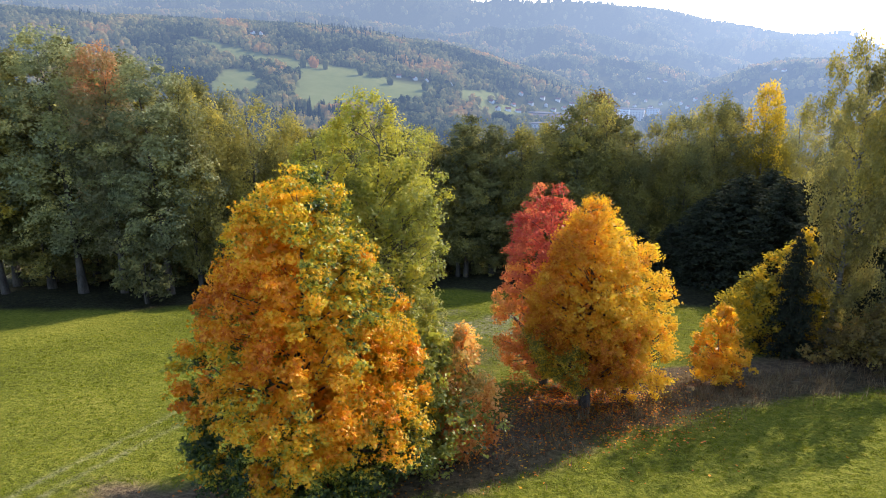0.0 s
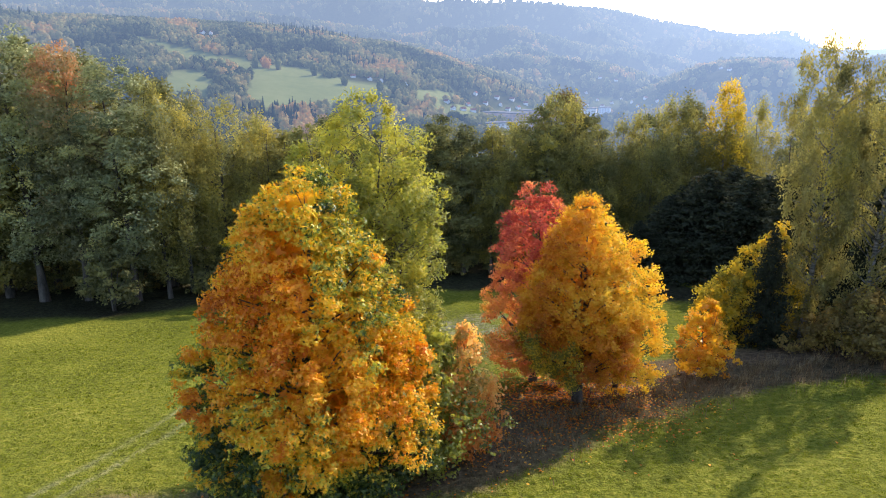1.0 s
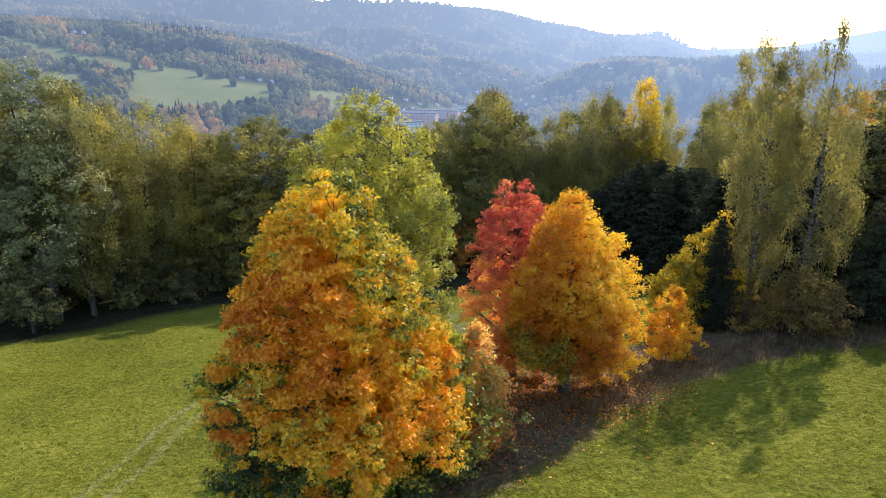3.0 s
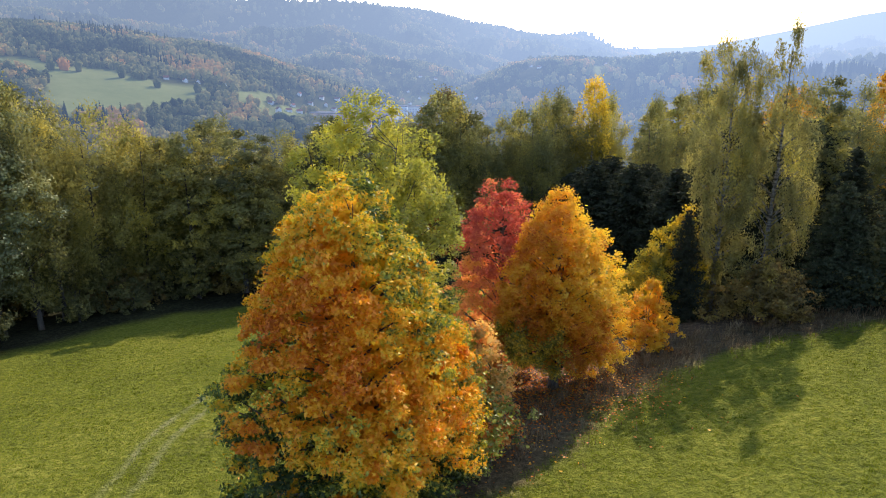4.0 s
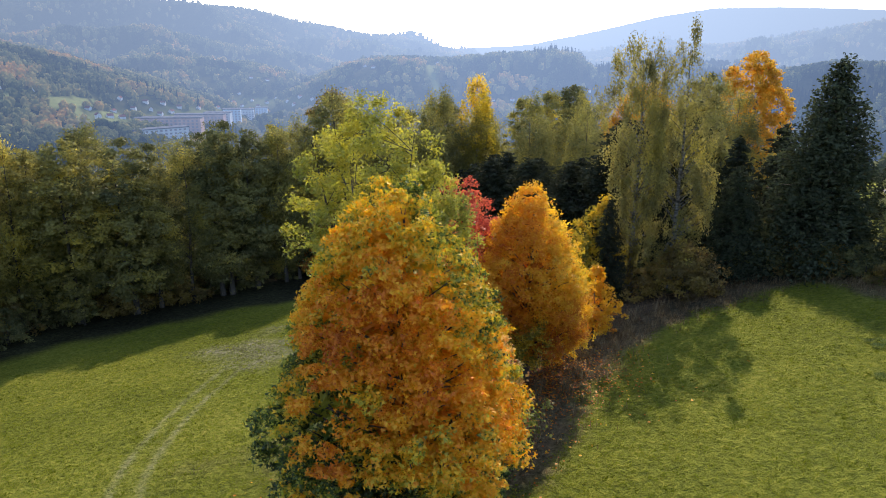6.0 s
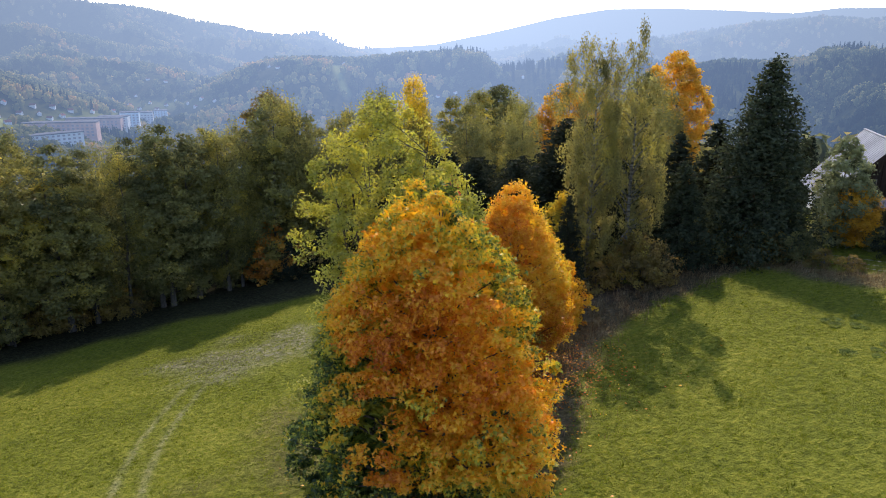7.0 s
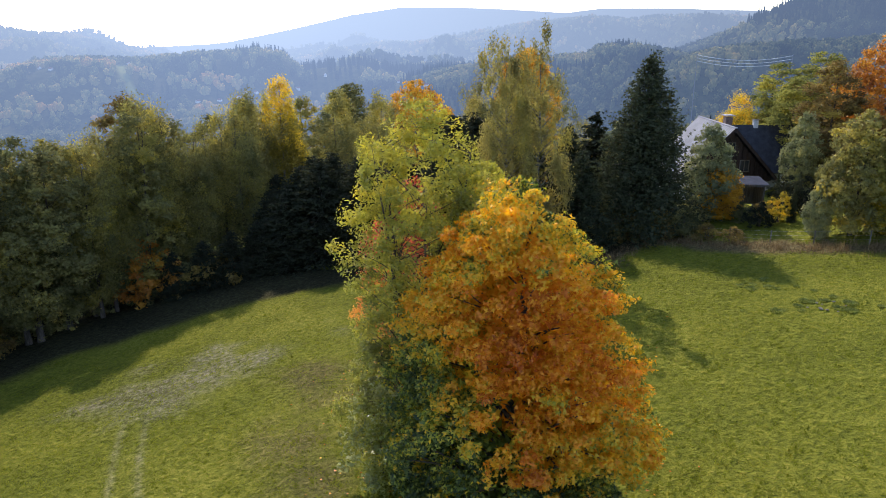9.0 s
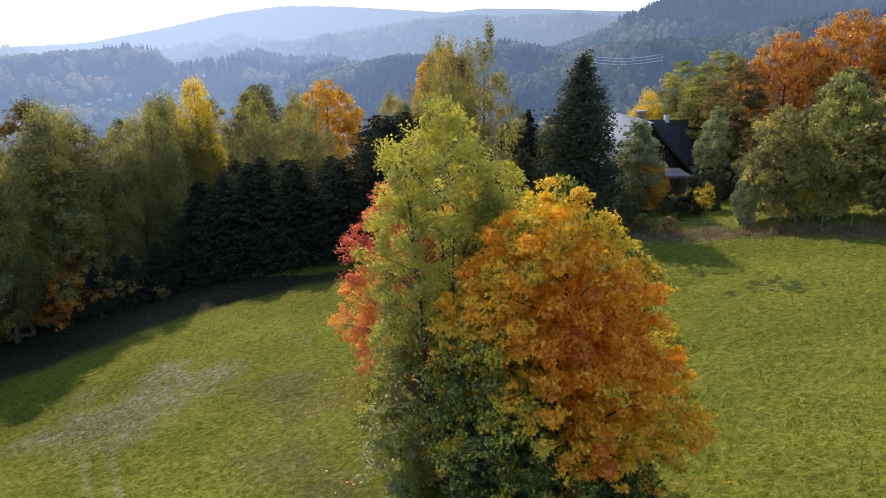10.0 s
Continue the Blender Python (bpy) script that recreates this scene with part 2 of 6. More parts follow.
# ridges of the hills: distance, half width, line of the tree tops as (bearing, elevation in degrees seen from the meadow)
RIDGES = [
    (1050, 420, [(-75, 4.2), (-40, 2.6), (-25, 1.5), (-19.5, 1.35), (-14, 1.15), (-11, 1.05), (-8.4, 0.65), (-5.4, 0.3), (-3.5, -0.15), (-0.7, -0.5), (2.8, -1.2), (5.1, -2.0), (8.3, -2.9), (10, -3.5),
                 (12, -4.3), (14, -5.05), (17, -7)]),
    (1420, 200, [(-6, -1.8), (2, -2.0), (6, -1.6), (9, -1.1), (12, -1.3), (16, -1.9), (19, -2.6), (22, -3.6), (25, -5)]),
    (1750, 230, [(-40, 2.4), (-10, 1.75), (-4, 0.95), (0.4, 0.15), (3.6, 0.95), (6.2, 0.5), (9, 0.9), (12, 0.05), (15, -0.5), (18, -0.85), (22, -1.5), (25, -2.4), (28, -4)]),
    (2300, 520, [(-75, 4.5), (-40, 4.2), (-10, 3.6), (4.4, 2.65), (11.2, 2.57), (15.5, 2.2), (17.5, 1.9), (19.5, 1.3), (22.8, 0.83), (24.8, 0.3), (27.3, 0.2), (29.7, -0.4), (33, -1.25), (37, -3)]),
    (1250, 230, [(16, -5.2), (18, -4.1), (20.8, -3.0), (22.8, -2.2), (25, -1.6), (27.5, -1.3), (31.5, -1.55), (34.9, -1.2), (37.9, -1.05), (39.4, -0.8), (41.5, -1.35), (42.4, -2.4), (45, -2.05), (47, -1.75),
                 (50, -2.4), (54.5, -2.1), (59, -2.9), (63, -4)]),
    (900, 170, [(50, -4), (54.6, -2.4), (58.7, -1.7), (62, -1.7), (64.8, -1.4), (65.6, -0.75), (68.5, -0.6), (70.8, -0.9), (73, -1.4), (77, -2.4), (82, -4)]),
    (2300, 420, [(40, -2.2), (42.4, -1.4), (45.8, -0.95), (49.2, -0.48), (54.5, -0.1), (57.2, 0.35), (59.8, 0.95), (63.7, 1.38), (66.6, 1.45), (68.5, 1.3), (70.8, 1.5), (73.4, 1.55), (77, 1.5), (86, 1.0), (100, 0.5)]),
    (3600, 500, [(30, -1.6), (32.6, -0.8), (36.2, -0.65), (38.2, -0.47), (40, -0.1), (42.3, 0.35), (43.9, 0.7), (47.4, 1.5), (51.3, 2.08), (55.5, 2.1), (59.8, 1.93), (64, 1.68), (66.8, 1.98), (71, 1.95), (76.7, 1.75),
                 (90, 1.5), (120, 1.5)]),
    (4400, 300, [(-75, 1.0), (26, -0.7), (33, -0.85), (38, -0.7), (60, -0.7), (130, 1)]),
    (1250, 330, [(60, -6), (64, -4), (67, -2.6), (69.9, -1.6), (72.4, -0.75), (75.6, 0.45), (77.5, 1.25), (79, 1.8), (80.5, 2.38), (89, 3.9), (100, 4.6), (130, 3)]),
    (780, 130, [(64, -6), (68, -3.2), (72.7, -1.15), (75.8, -0.55), (79.8, -0.2), (82.6, -0.2), (85.4, 0.1), (88.2, 0.9), (100, 1.5), (130, 1)]),
]
FLOOR = -105.0
_rough, _folds = field(5, 420, 4), field(6, 330, 2)


def canopy(r):
    """Scale of the far trees by distance, so that woods read alike on near and far slopes."""
    return np.clip(np.asarray(r, float) / 1150, 0.75, 1.1)


def land(x, y):
    """Height of the land at any place: the meadow, the fall to the valley, and the hills beyond with their folds."""
    x, y = np.asarray(x, float), np.asarray(y, float)
    r = np.hypot(x, y)
    az = np.degrees(np.arctan2(x, y))
    near = near_ground(110 * np.tanh(x / 110), 130 * np.tanh(y / 130))
    fall = near - 0.16 * soft(r - 190, 25)
    base = FLOOR + soft(fall - FLOOR, 10)
    z, off = base, np.zeros_like(r)
    for rk, w, table in RIDGES:
        el = np.interp(az, [t[0] for t in table], [t[1] for t in table], left=-9, right=-9)
        crest = EYE + rk * np.tan(np.radians(el)) - (8.0 * canopy(rk) if rk < 2700 else 0)
        d = np.where(r < rk, (r - rk) / w, (r - rk) / (w * 1.6))
        zk = FLOOR + (crest - FLOOR) * np.exp(-d * d)
        off = np.where(zk > z, np.abs(d), off)
        z = np.maximum(z, zk)
    p = np.stack([x, y, np.zeros_like(x)], -1)
    calm = 1 - smooth(r, 2600, 3300)
    folds = calm * smooth(off, 0.12, 0.5) * smooth(r, 350, 800) * np.minimum(r / 1000, 2.2) * np.where((az < 4) & (r < 1000), 3.0, 20.0) * _folds(p)
    return z + folds + calm * smooth(r, 250, 700) * np.minimum(r / 1000, 1.6) * 3 * _rough(p)


# places along the row of trees, where leaf litter and dry grass lie
ROW = [(-9.0, 22.5), (-4.5, 24.5), (1.0, 26.5), (6.5, 31.5), (11.0, 34.5), (16.0, 37.0), (24.0, 37.5)]
DRY = [(1.0, 25.2), (6.0, 28.8), (10.0, 31.6), (15.0, 33.8), (21.0, 34.6), (27.0, 34.6), (32.0, 34.6)]
HEDGE = [(34.6, 33.0), (33.8, 29.0), (32.6, 25.6), (31.6, 22.4), (31.4, 19.2), (31.2, 15.7), (30.6, 12.2), (29.4, 7.0)]
TRACK = [(-17.0, 18.5), (-15.4, 24.2), (-14.5, 27.0), (-13.4, 30.5), (-12.7, 34.2), (-11.3, 37.6), (-9.4, 41.2), (-7.7, 43.8), (-6.2, 45.9), (-4.6, 48.1)]


def near_line(x, y, line):
    """Distance to a broken line."""
    best = np.full(np.shape(x), 1e9)
    for (ax, ay), (bx, by) in zip(line, line[1:]):
        dx, dy = bx - ax, by - ay
        s = np.clip(((x - ax) * dx + (y - ay) * dy) / (dx * dx + dy * dy), 0, 1)
        best = np.minimum(best, np.hypot(x - ax - s * dx, y - ay - s * dy))
    return best


_patch = field(11, 6.0, 4)
_patch2 = field(12, 14.0, 3)


# edge of the wood: (x, y) of its foot, from one side of the meadow to the other
EDGE = [(-90, 66), (-50, 65), (-43, 64.5), (-36, 63), (-29, 62.5), (-24, 63.5), (-20, 67), (-14, 70), (-8, 69.5), (0, 68.5), (6.5, 67), (12, 65.5), (16, 63.5), (20, 60.5), (23, 56.5), (25.5, 52), (27, 46), (26.5, 41), (31, 36),
        (36, 33), (42, 31), (60, 32)]


def ground_masks(x, y):
    """Litter, frost-pale grass, wheel tracks and shade-darkened bare soil at a place."""
    p = np.stack([x, y, np.zeros_like(x)], -1)
    a, b = _patch(p), _patch2(p)
    litter = smooth(-near_line(x, y, ROW) + a * 1.1 + b * 0.7, -3.9, -1.6)
    litter = np.maximum(litter, 0.9 * smooth(-near_line(x, y, DRY) + 1.1 * a + 0.5 * b, -3.4, -1.6))
    litter = np.maximum(litter, 0.55 * smooth(-near_line(x, y, [(-7.5, 31), (-3.0, 36.5), (4.5, 43)]) + 1.4 * a + 0.8 * b, -3.6, 0.6))
    litter = np.maximum(litter, 0.8 * smooth(-near_line(x, y, HEDGE) + 0.8 * a, -2.2, -0.8))
    pale = smooth(-np.hypot((x - 1.6 + 0.35 * (y - 51)) / 9.5, (y - 51.0) / 4.6) + 0.3 * a + 0.2 * b, -1.1, -0.35)
    d = near_line(x, y, TRACK)
    track = np.exp(-((d - 0.62) / 0.17) ** 2) * smooth(a + 0.5 * b, -1.7, -0.5)
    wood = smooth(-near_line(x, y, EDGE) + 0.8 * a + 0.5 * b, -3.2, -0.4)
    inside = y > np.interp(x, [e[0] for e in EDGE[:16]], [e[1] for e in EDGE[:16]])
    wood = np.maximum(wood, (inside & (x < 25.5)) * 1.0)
    return litter, pale, track, wood


def ground_material():
    m, nt, out = nodes_of("meadow")
    n_big, n_mid, n_fine = noise_node(nt, 0.10, 3), noise_node(nt, 3.0, 4, 0.65), noise_node(nt, 10.0, 4, 0.7)
    f = math_node(nt, "ADD", math_node(nt, "MULTIPLY", n_big, 0.35), math_node(nt, "ADD", math_node(nt, "MULTIPLY", n_mid, 0.58), math_node(nt, "MULTIPLY", n_fine, 0.28)))
    f = math_node(nt, "ADD", math_node(nt, "MULTIPLY", math_node(nt, "SUBTRACT", f, 0.6), 2.9), 0.46)
    grass = ramp(nt, [(0.0, (0.063, 0.077, 0.011)), (0.35, (0.128, 0.140, 0.018)), (0.7, (0.196, 0.198, 0.026)), (1.0, (0.272, 0.256, 0.05))])
    nt.links.new(f, grass.inputs[0])
    litter = ramp(nt, [(0.1, (0.055, 0.040, 0.026)), (0.5, (0.13, 0.092, 0.055)), (0.8, (0.21, 0.150, 0.085)), (1.0, (0.30, 0.23, 0.14))])
    nt.links.new(f, litter.inputs[0])
    straw = ramp(nt, [(0.2, (0.13, 0.12, 0.06)), (0.6, (0.27, 0.25, 0.16)), (1.0, (0.40, 0.375, 0.28))])
    nt.links.new(f, straw.inputs[0])
    # wood-floor soil, painted darker to stand in for shade among the trees
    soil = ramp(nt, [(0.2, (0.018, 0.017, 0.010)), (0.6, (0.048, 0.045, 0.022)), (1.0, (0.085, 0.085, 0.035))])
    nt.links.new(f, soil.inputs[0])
    col = grass.outputs[0]
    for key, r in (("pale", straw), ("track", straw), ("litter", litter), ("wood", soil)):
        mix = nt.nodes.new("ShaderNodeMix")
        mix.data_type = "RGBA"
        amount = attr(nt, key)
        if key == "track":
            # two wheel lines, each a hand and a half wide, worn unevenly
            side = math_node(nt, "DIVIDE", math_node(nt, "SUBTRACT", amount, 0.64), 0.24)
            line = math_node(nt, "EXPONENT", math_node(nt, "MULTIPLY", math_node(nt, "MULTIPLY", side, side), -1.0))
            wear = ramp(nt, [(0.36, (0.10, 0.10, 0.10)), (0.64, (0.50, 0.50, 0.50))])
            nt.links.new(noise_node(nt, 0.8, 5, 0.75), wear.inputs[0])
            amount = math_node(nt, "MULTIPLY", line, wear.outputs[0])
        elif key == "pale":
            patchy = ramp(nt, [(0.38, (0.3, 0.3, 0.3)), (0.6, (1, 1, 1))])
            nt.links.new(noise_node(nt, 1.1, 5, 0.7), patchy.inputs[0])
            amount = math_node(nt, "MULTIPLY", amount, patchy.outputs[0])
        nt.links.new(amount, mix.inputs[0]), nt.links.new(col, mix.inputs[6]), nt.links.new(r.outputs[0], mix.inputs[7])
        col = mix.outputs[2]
    p = nt.nodes.new("ShaderNodeBsdfPrincipled")
    p.inputs["Roughness"].default_value, p.inputs["Specular IOR Level"].default_value = 0.95, 0.04
    bump = nt.nodes.new("ShaderNodeBump")
    bump.inputs["Strength"].default_value, bump.inputs["Distance"].default_value = 1.0, 0.2
    nt.links.new(math_node(nt, "ADD", math_node(nt, "MULTIPLY", n_mid, 1.6), math_node(nt, "MULTIPLY", n_fine, 0.6)), bump.inputs["Height"])
    nt.links.new(bump.outputs[0], p.inputs["Normal"]), nt.links.new(col, p.inputs["Base Color"])
    nt.links.new(p.outputs[0], out.inputs[0])
    return m


# haze colours and reach, painted into the far surfaces as emission
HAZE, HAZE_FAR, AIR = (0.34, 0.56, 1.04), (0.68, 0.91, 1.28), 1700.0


def painted_haze_material(name, colour_of, leafy=0.0):
    """The hilly distance: woods or fields, with the air's haze painted on as emission."""
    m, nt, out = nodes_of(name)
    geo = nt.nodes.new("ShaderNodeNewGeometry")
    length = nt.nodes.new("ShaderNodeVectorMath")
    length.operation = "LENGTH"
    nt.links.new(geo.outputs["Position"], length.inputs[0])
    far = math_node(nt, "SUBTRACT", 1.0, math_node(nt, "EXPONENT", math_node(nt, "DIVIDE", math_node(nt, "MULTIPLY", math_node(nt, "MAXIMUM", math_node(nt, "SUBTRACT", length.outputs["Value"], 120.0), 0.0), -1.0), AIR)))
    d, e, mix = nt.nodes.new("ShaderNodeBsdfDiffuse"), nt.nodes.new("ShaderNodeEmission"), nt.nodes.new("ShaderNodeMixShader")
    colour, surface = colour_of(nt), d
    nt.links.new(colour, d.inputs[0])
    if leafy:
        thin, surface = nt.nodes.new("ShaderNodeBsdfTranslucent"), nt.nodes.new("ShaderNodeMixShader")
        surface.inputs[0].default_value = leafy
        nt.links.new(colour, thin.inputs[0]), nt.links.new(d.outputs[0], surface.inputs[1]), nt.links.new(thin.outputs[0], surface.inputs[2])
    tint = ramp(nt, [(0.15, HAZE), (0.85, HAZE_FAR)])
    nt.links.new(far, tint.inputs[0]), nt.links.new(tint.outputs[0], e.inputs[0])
    # the painted haze glows brighter towards the sun
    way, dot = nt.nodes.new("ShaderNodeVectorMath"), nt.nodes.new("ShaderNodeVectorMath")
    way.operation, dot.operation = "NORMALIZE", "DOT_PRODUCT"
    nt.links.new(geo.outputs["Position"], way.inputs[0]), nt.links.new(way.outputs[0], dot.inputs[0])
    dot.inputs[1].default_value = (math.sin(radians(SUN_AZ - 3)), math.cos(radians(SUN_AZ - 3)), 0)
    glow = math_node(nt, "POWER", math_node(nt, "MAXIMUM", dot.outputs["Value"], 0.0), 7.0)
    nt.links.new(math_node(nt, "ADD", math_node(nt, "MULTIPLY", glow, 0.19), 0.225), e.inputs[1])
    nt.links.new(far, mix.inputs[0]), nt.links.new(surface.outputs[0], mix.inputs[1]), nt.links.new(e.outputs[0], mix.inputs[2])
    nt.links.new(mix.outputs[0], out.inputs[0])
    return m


def field_colour(nt):
    n1, n2 = noise_node(nt, 0.012, 5, 0.6), noise_node(nt, 0.09, 4, 0.7)
    r = ramp(nt, [(0.3, (0.15, 0.17, 0.06)), (0.55, (0.20, 0.215, 0.08)), (0.8, (0.26, 0.255, 0.11))])
    w = ramp(nt, [(0.3, (0.035, 0.045, 0.02)), (0.7, (0.08, 0.08, 0.035))])
    nt.links.new(math_node(nt, "ADD", math_node(nt, "MULTIPLY", n1, 0.6), math_node(nt, "MULTIPLY", n2, 0.4)), r.inputs[0])
    nt.links.new(n2, w.inputs[0])
    mix = nt.nodes.new("ShaderNodeMix")
    mix.data_type = "RGBA"
    nt.links.new(attr(nt, "open"), mix.inputs[0]), nt.links.new(w.outputs[0], mix.inputs[6]), nt.links.new(r.outputs[0], mix.inputs[7])
    return mix.outputs[2]


def woods_colour(nt):
    r = ramp(nt, [(0.0, (0.03, 0.046, 0.032)), (0.25, (0.10, 0.115, 0.055)), (0.5, (0.25, 0.24, 0.10)), (0.7, (0.40, 0.315, 0.12)), (0.86, (0.50, 0.30, 0.11)), (1.0, (0.60, 0.27, 0.09))])
    nt.links.new(attr(nt, "hue"), r.inputs[0])
    return r.outputs[0]


GROUND = ground_material()
FAR_LAND = painted_haze_material("far_land", field_colour)
FAR_WOODS = painted_haze_material("far_woods", woods_colour, 0.4)

# open fields on the hill across the valley: outlines by bearing and elevation
FIELDS = [[(-19.8, 0.3), (-16.6, -0.5), (-14.5, -1.0), (-11.6, -1.55), (-9.9, -1.95), (-8.1, -2.1), (-6, -2.55), (-3.8, -3.15), (-1.8, -3.5), (0.7, -3.75), (0.9, -4.2), (-2, -4.6), (-4.3, -5.1), (-7.2, -5.3), (-10, -5.4), (-12, -4.8),
           (-11.5, -3.3), (-12.5, -2.2), (-15.2, -1.7), (-16.9, -1.2)],
          [(-18.3, -3.5), (-16.9, -2.45), (-15.4, -2.2), (-13.8, -2.9), (-14.5, -4.2), (-16.8, -4.4)],
          [(1.2, -3.9), (3.6, -4.0), (4.6, -4.5), (3.2, -5.0), (1.4, -4.7)], [(2.3, -5.3), (5.0, -5.1), (6.6, -5.6), (4.5, -6.2)]]


def open_land(x, y):
    """1 on the open fields of the far hillside, 0 in the woods."""
    r = np.hypot(x, y)
    az = np.degrees(np.arctan2(x, y))
    el = np.degrees(np.arctan2(land(x, y) - EYE, r))
    v = np.zeros_like(r)
    for outline in FIELDS:
        inside = np.zeros(r.shape, bool)
        for (a0, e0), (a1, e1) in zip(outline, outline[1:] + outline[:1]):
            if e0 != e1:
                inside ^= ((e0 > el) != (e1 > el)) & (az < (a1 - a0) * (el - e0) / (e1 - e0) + a0)
        v = np.maximum(v, inside * (r < 1050) * (r > 400))
    town = np.maximum(np.exp(-(((az - 11.5) / 4.5) ** 2 + ((el + 5.9) / 0.75) ** 2) ** 2), 0.7 * np.exp(-(((az - 17) / 3.5) ** 2 + ((el + 4.8) / 0.5) ** 2) ** 2))
    strip = smooth(-np.abs(az - 29.9 + 0.25 * (el + 3)), -0.42, -0.22) * (el > -4.4) * (el < -2.0) * (r < 1300)
    v = np.maximum(v, strip)
    return np.clip(np.maximum(v, town * 0.85 * (r < 1500)), 0, 1)


def sheet(name, rings, bearings, mats, masks, around=(0, 0)):
    """A sheet of land on rings and bearings."""
    rr, bb = np.meshgrid(rings, np.radians(bearings), indexing="ij")
    x, y = around[0] + rr * np.sin(bb), around[1] + rr * np.cos(bb)
    z = land(x, y) - (0.6 if name != "ground" else 0) * (rr < 372)
    if name == "ground":
        p = np.stack([x, y, np.zeros_like(x)], -1)
        z = z + 0.05 * _patch(p) * smooth(-rr, -150, -60)
    n, k = rr.shape
    verts = np.stack([x, y, z], -1).reshape(-1, 3)
    i, j = np.meshgrid(np.arange(n - 1), np.arange(k), indexing="ij")
    i, j = i.ravel(), j.ravel()
    closed = abs(bearings[-1] - bearings[0]) > 350
    if not closed:
        keep = j < k - 1
        i, j = i[keep], j[keep]
    j2 = (j + 1) % k
    faces = np.stack([i * k + j, i * k + j2, (i + 1) * k + j2, (i + 1) * k + j], -1)[:, ::-1]
    at = {key: v.ravel() for key, v in masks(x, y).items()}
    return new(name, mesh_of(name, verts, faces, mats, at, True))


rings = np.concatenate([[0.01], np.arange(0.5, 60, 0.55), np.geomspace(60, 330, 46)])
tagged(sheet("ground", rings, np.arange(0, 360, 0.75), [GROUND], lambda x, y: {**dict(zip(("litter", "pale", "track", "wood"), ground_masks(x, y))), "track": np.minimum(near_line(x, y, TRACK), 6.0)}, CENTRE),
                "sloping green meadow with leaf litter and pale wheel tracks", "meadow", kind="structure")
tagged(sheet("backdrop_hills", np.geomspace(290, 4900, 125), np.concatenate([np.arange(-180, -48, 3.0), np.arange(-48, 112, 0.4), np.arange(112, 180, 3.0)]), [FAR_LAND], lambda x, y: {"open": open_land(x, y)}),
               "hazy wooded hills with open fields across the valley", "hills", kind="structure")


# ---- trees ----
def tubes(lines, sides=6):
    """Tapered tubes along lines of (points, radii): vertices and quads."""
    vs, fs, base = [], [], 0
    for pts, rad in lines:
        pts, rad = np.asarray(pts, float), np.asarray(rad, float)
        n = len(pts)
        tang = np.gradient(pts, axis=0)
        tang /= np.linalg.norm(tang, axis=1, keepdims=True) + 1e-9
        side = np.cross(tang, [0.31, 0.95, 0.1])
        side /= np.linalg.norm(side, axis=1, keepdims=True) + 1e-9
        up = np.cross(tang, side)
        a = np.arange(sides) * 2 * math.pi / sides
        ring = pts[:, None] + rad[:, None, None] * (np.cos(a)[None, :, None] * side[:, None] + np.sin(a)[None, :, None] * up[:, None])
        vs.append(ring.reshape(-1, 3))
        i, j = np.meshgrid(np.arange(n - 1), np.arange(sides), indexing="ij")
        i, j = i.ravel(), j.ravel()
        fs.append(base + np.stack([i * sides + j, i * sides + (j + 1) % sides, (i + 1) * sides + (j + 1) % sides, (i + 1) * sides + j], -1))
        base += n * sides
    return np.concatenate(vs), np.concatenate(fs)


def leaves(g, centres, size, wide=0.75, droop=0.35, hang=0.0, single=False, face=None, lobed=False):
    """Folded kite-shaped leaves at the centres: vertices and triangles, two a leaf, or one for leaves seen from afar."""
    n = len(centres)
    out = g.normal(size=(n, 3))
    out[:, 2] = out[:, 2] * (1 - hang) * 0.6 - droop - hang * 2.0
    out /= np.linalg.norm(out, axis=1, keepdims=True)
    rnd = g.normal(size=(n, 3)) + np.array([0, 0, 0.9]) if face is None else g.normal(size=(n, 3)) * 0.55 + face
    side = np.cross(out, rnd)
    side /= np.linalg.norm(side, axis=1, keepdims=True) + 1e-9
    nrm = np.cross(side, out)
    s = (size * g.uniform(0.65, 1.3, n))[:, None]
    base, tip = centres - out * s * 0.5, centres + out * s * 0.55 - nrm * s * 0.12
    left = centres - side * s * wide * 0.5 - out * s * 0.1 + nrm * s * 0.12
    right = centres + side * s * wide * 0.5 - out * s * 0.1 + nrm * s * 0.12
    if single:
        return np.stack([left, tip, right], 1).reshape(-1, 3), np.arange(3 * n).reshape(-1, 3)
    if lobed:
        # two pointed lobes that part from one stalk
        a, b = tip - side * s * wide * 0.62 - out * s * 0.12, tip + side * s * wide * 0.62 - out * s * 0.12
        inner_a, inner_b = centres + side * s * wide * 0.22, centres - side * s * wide * 0.22
        verts = np.stack([base - side * s * 0.12, a, inner_a, base + side * s * 0.12, inner_b, b], 1).reshape(-1, 3)
        return verts, np.arange(6 * n).reshape(-1, 3)
    verts = np.stack([base, left, tip, right], 1).reshape(-1, 3)
    k = np.arange(n)[:, None] * 4
    faces = np.stack([k + [0, 2, 1], k + [0, 3, 2]], 1).reshape(-1, 3)
    return verts, faces


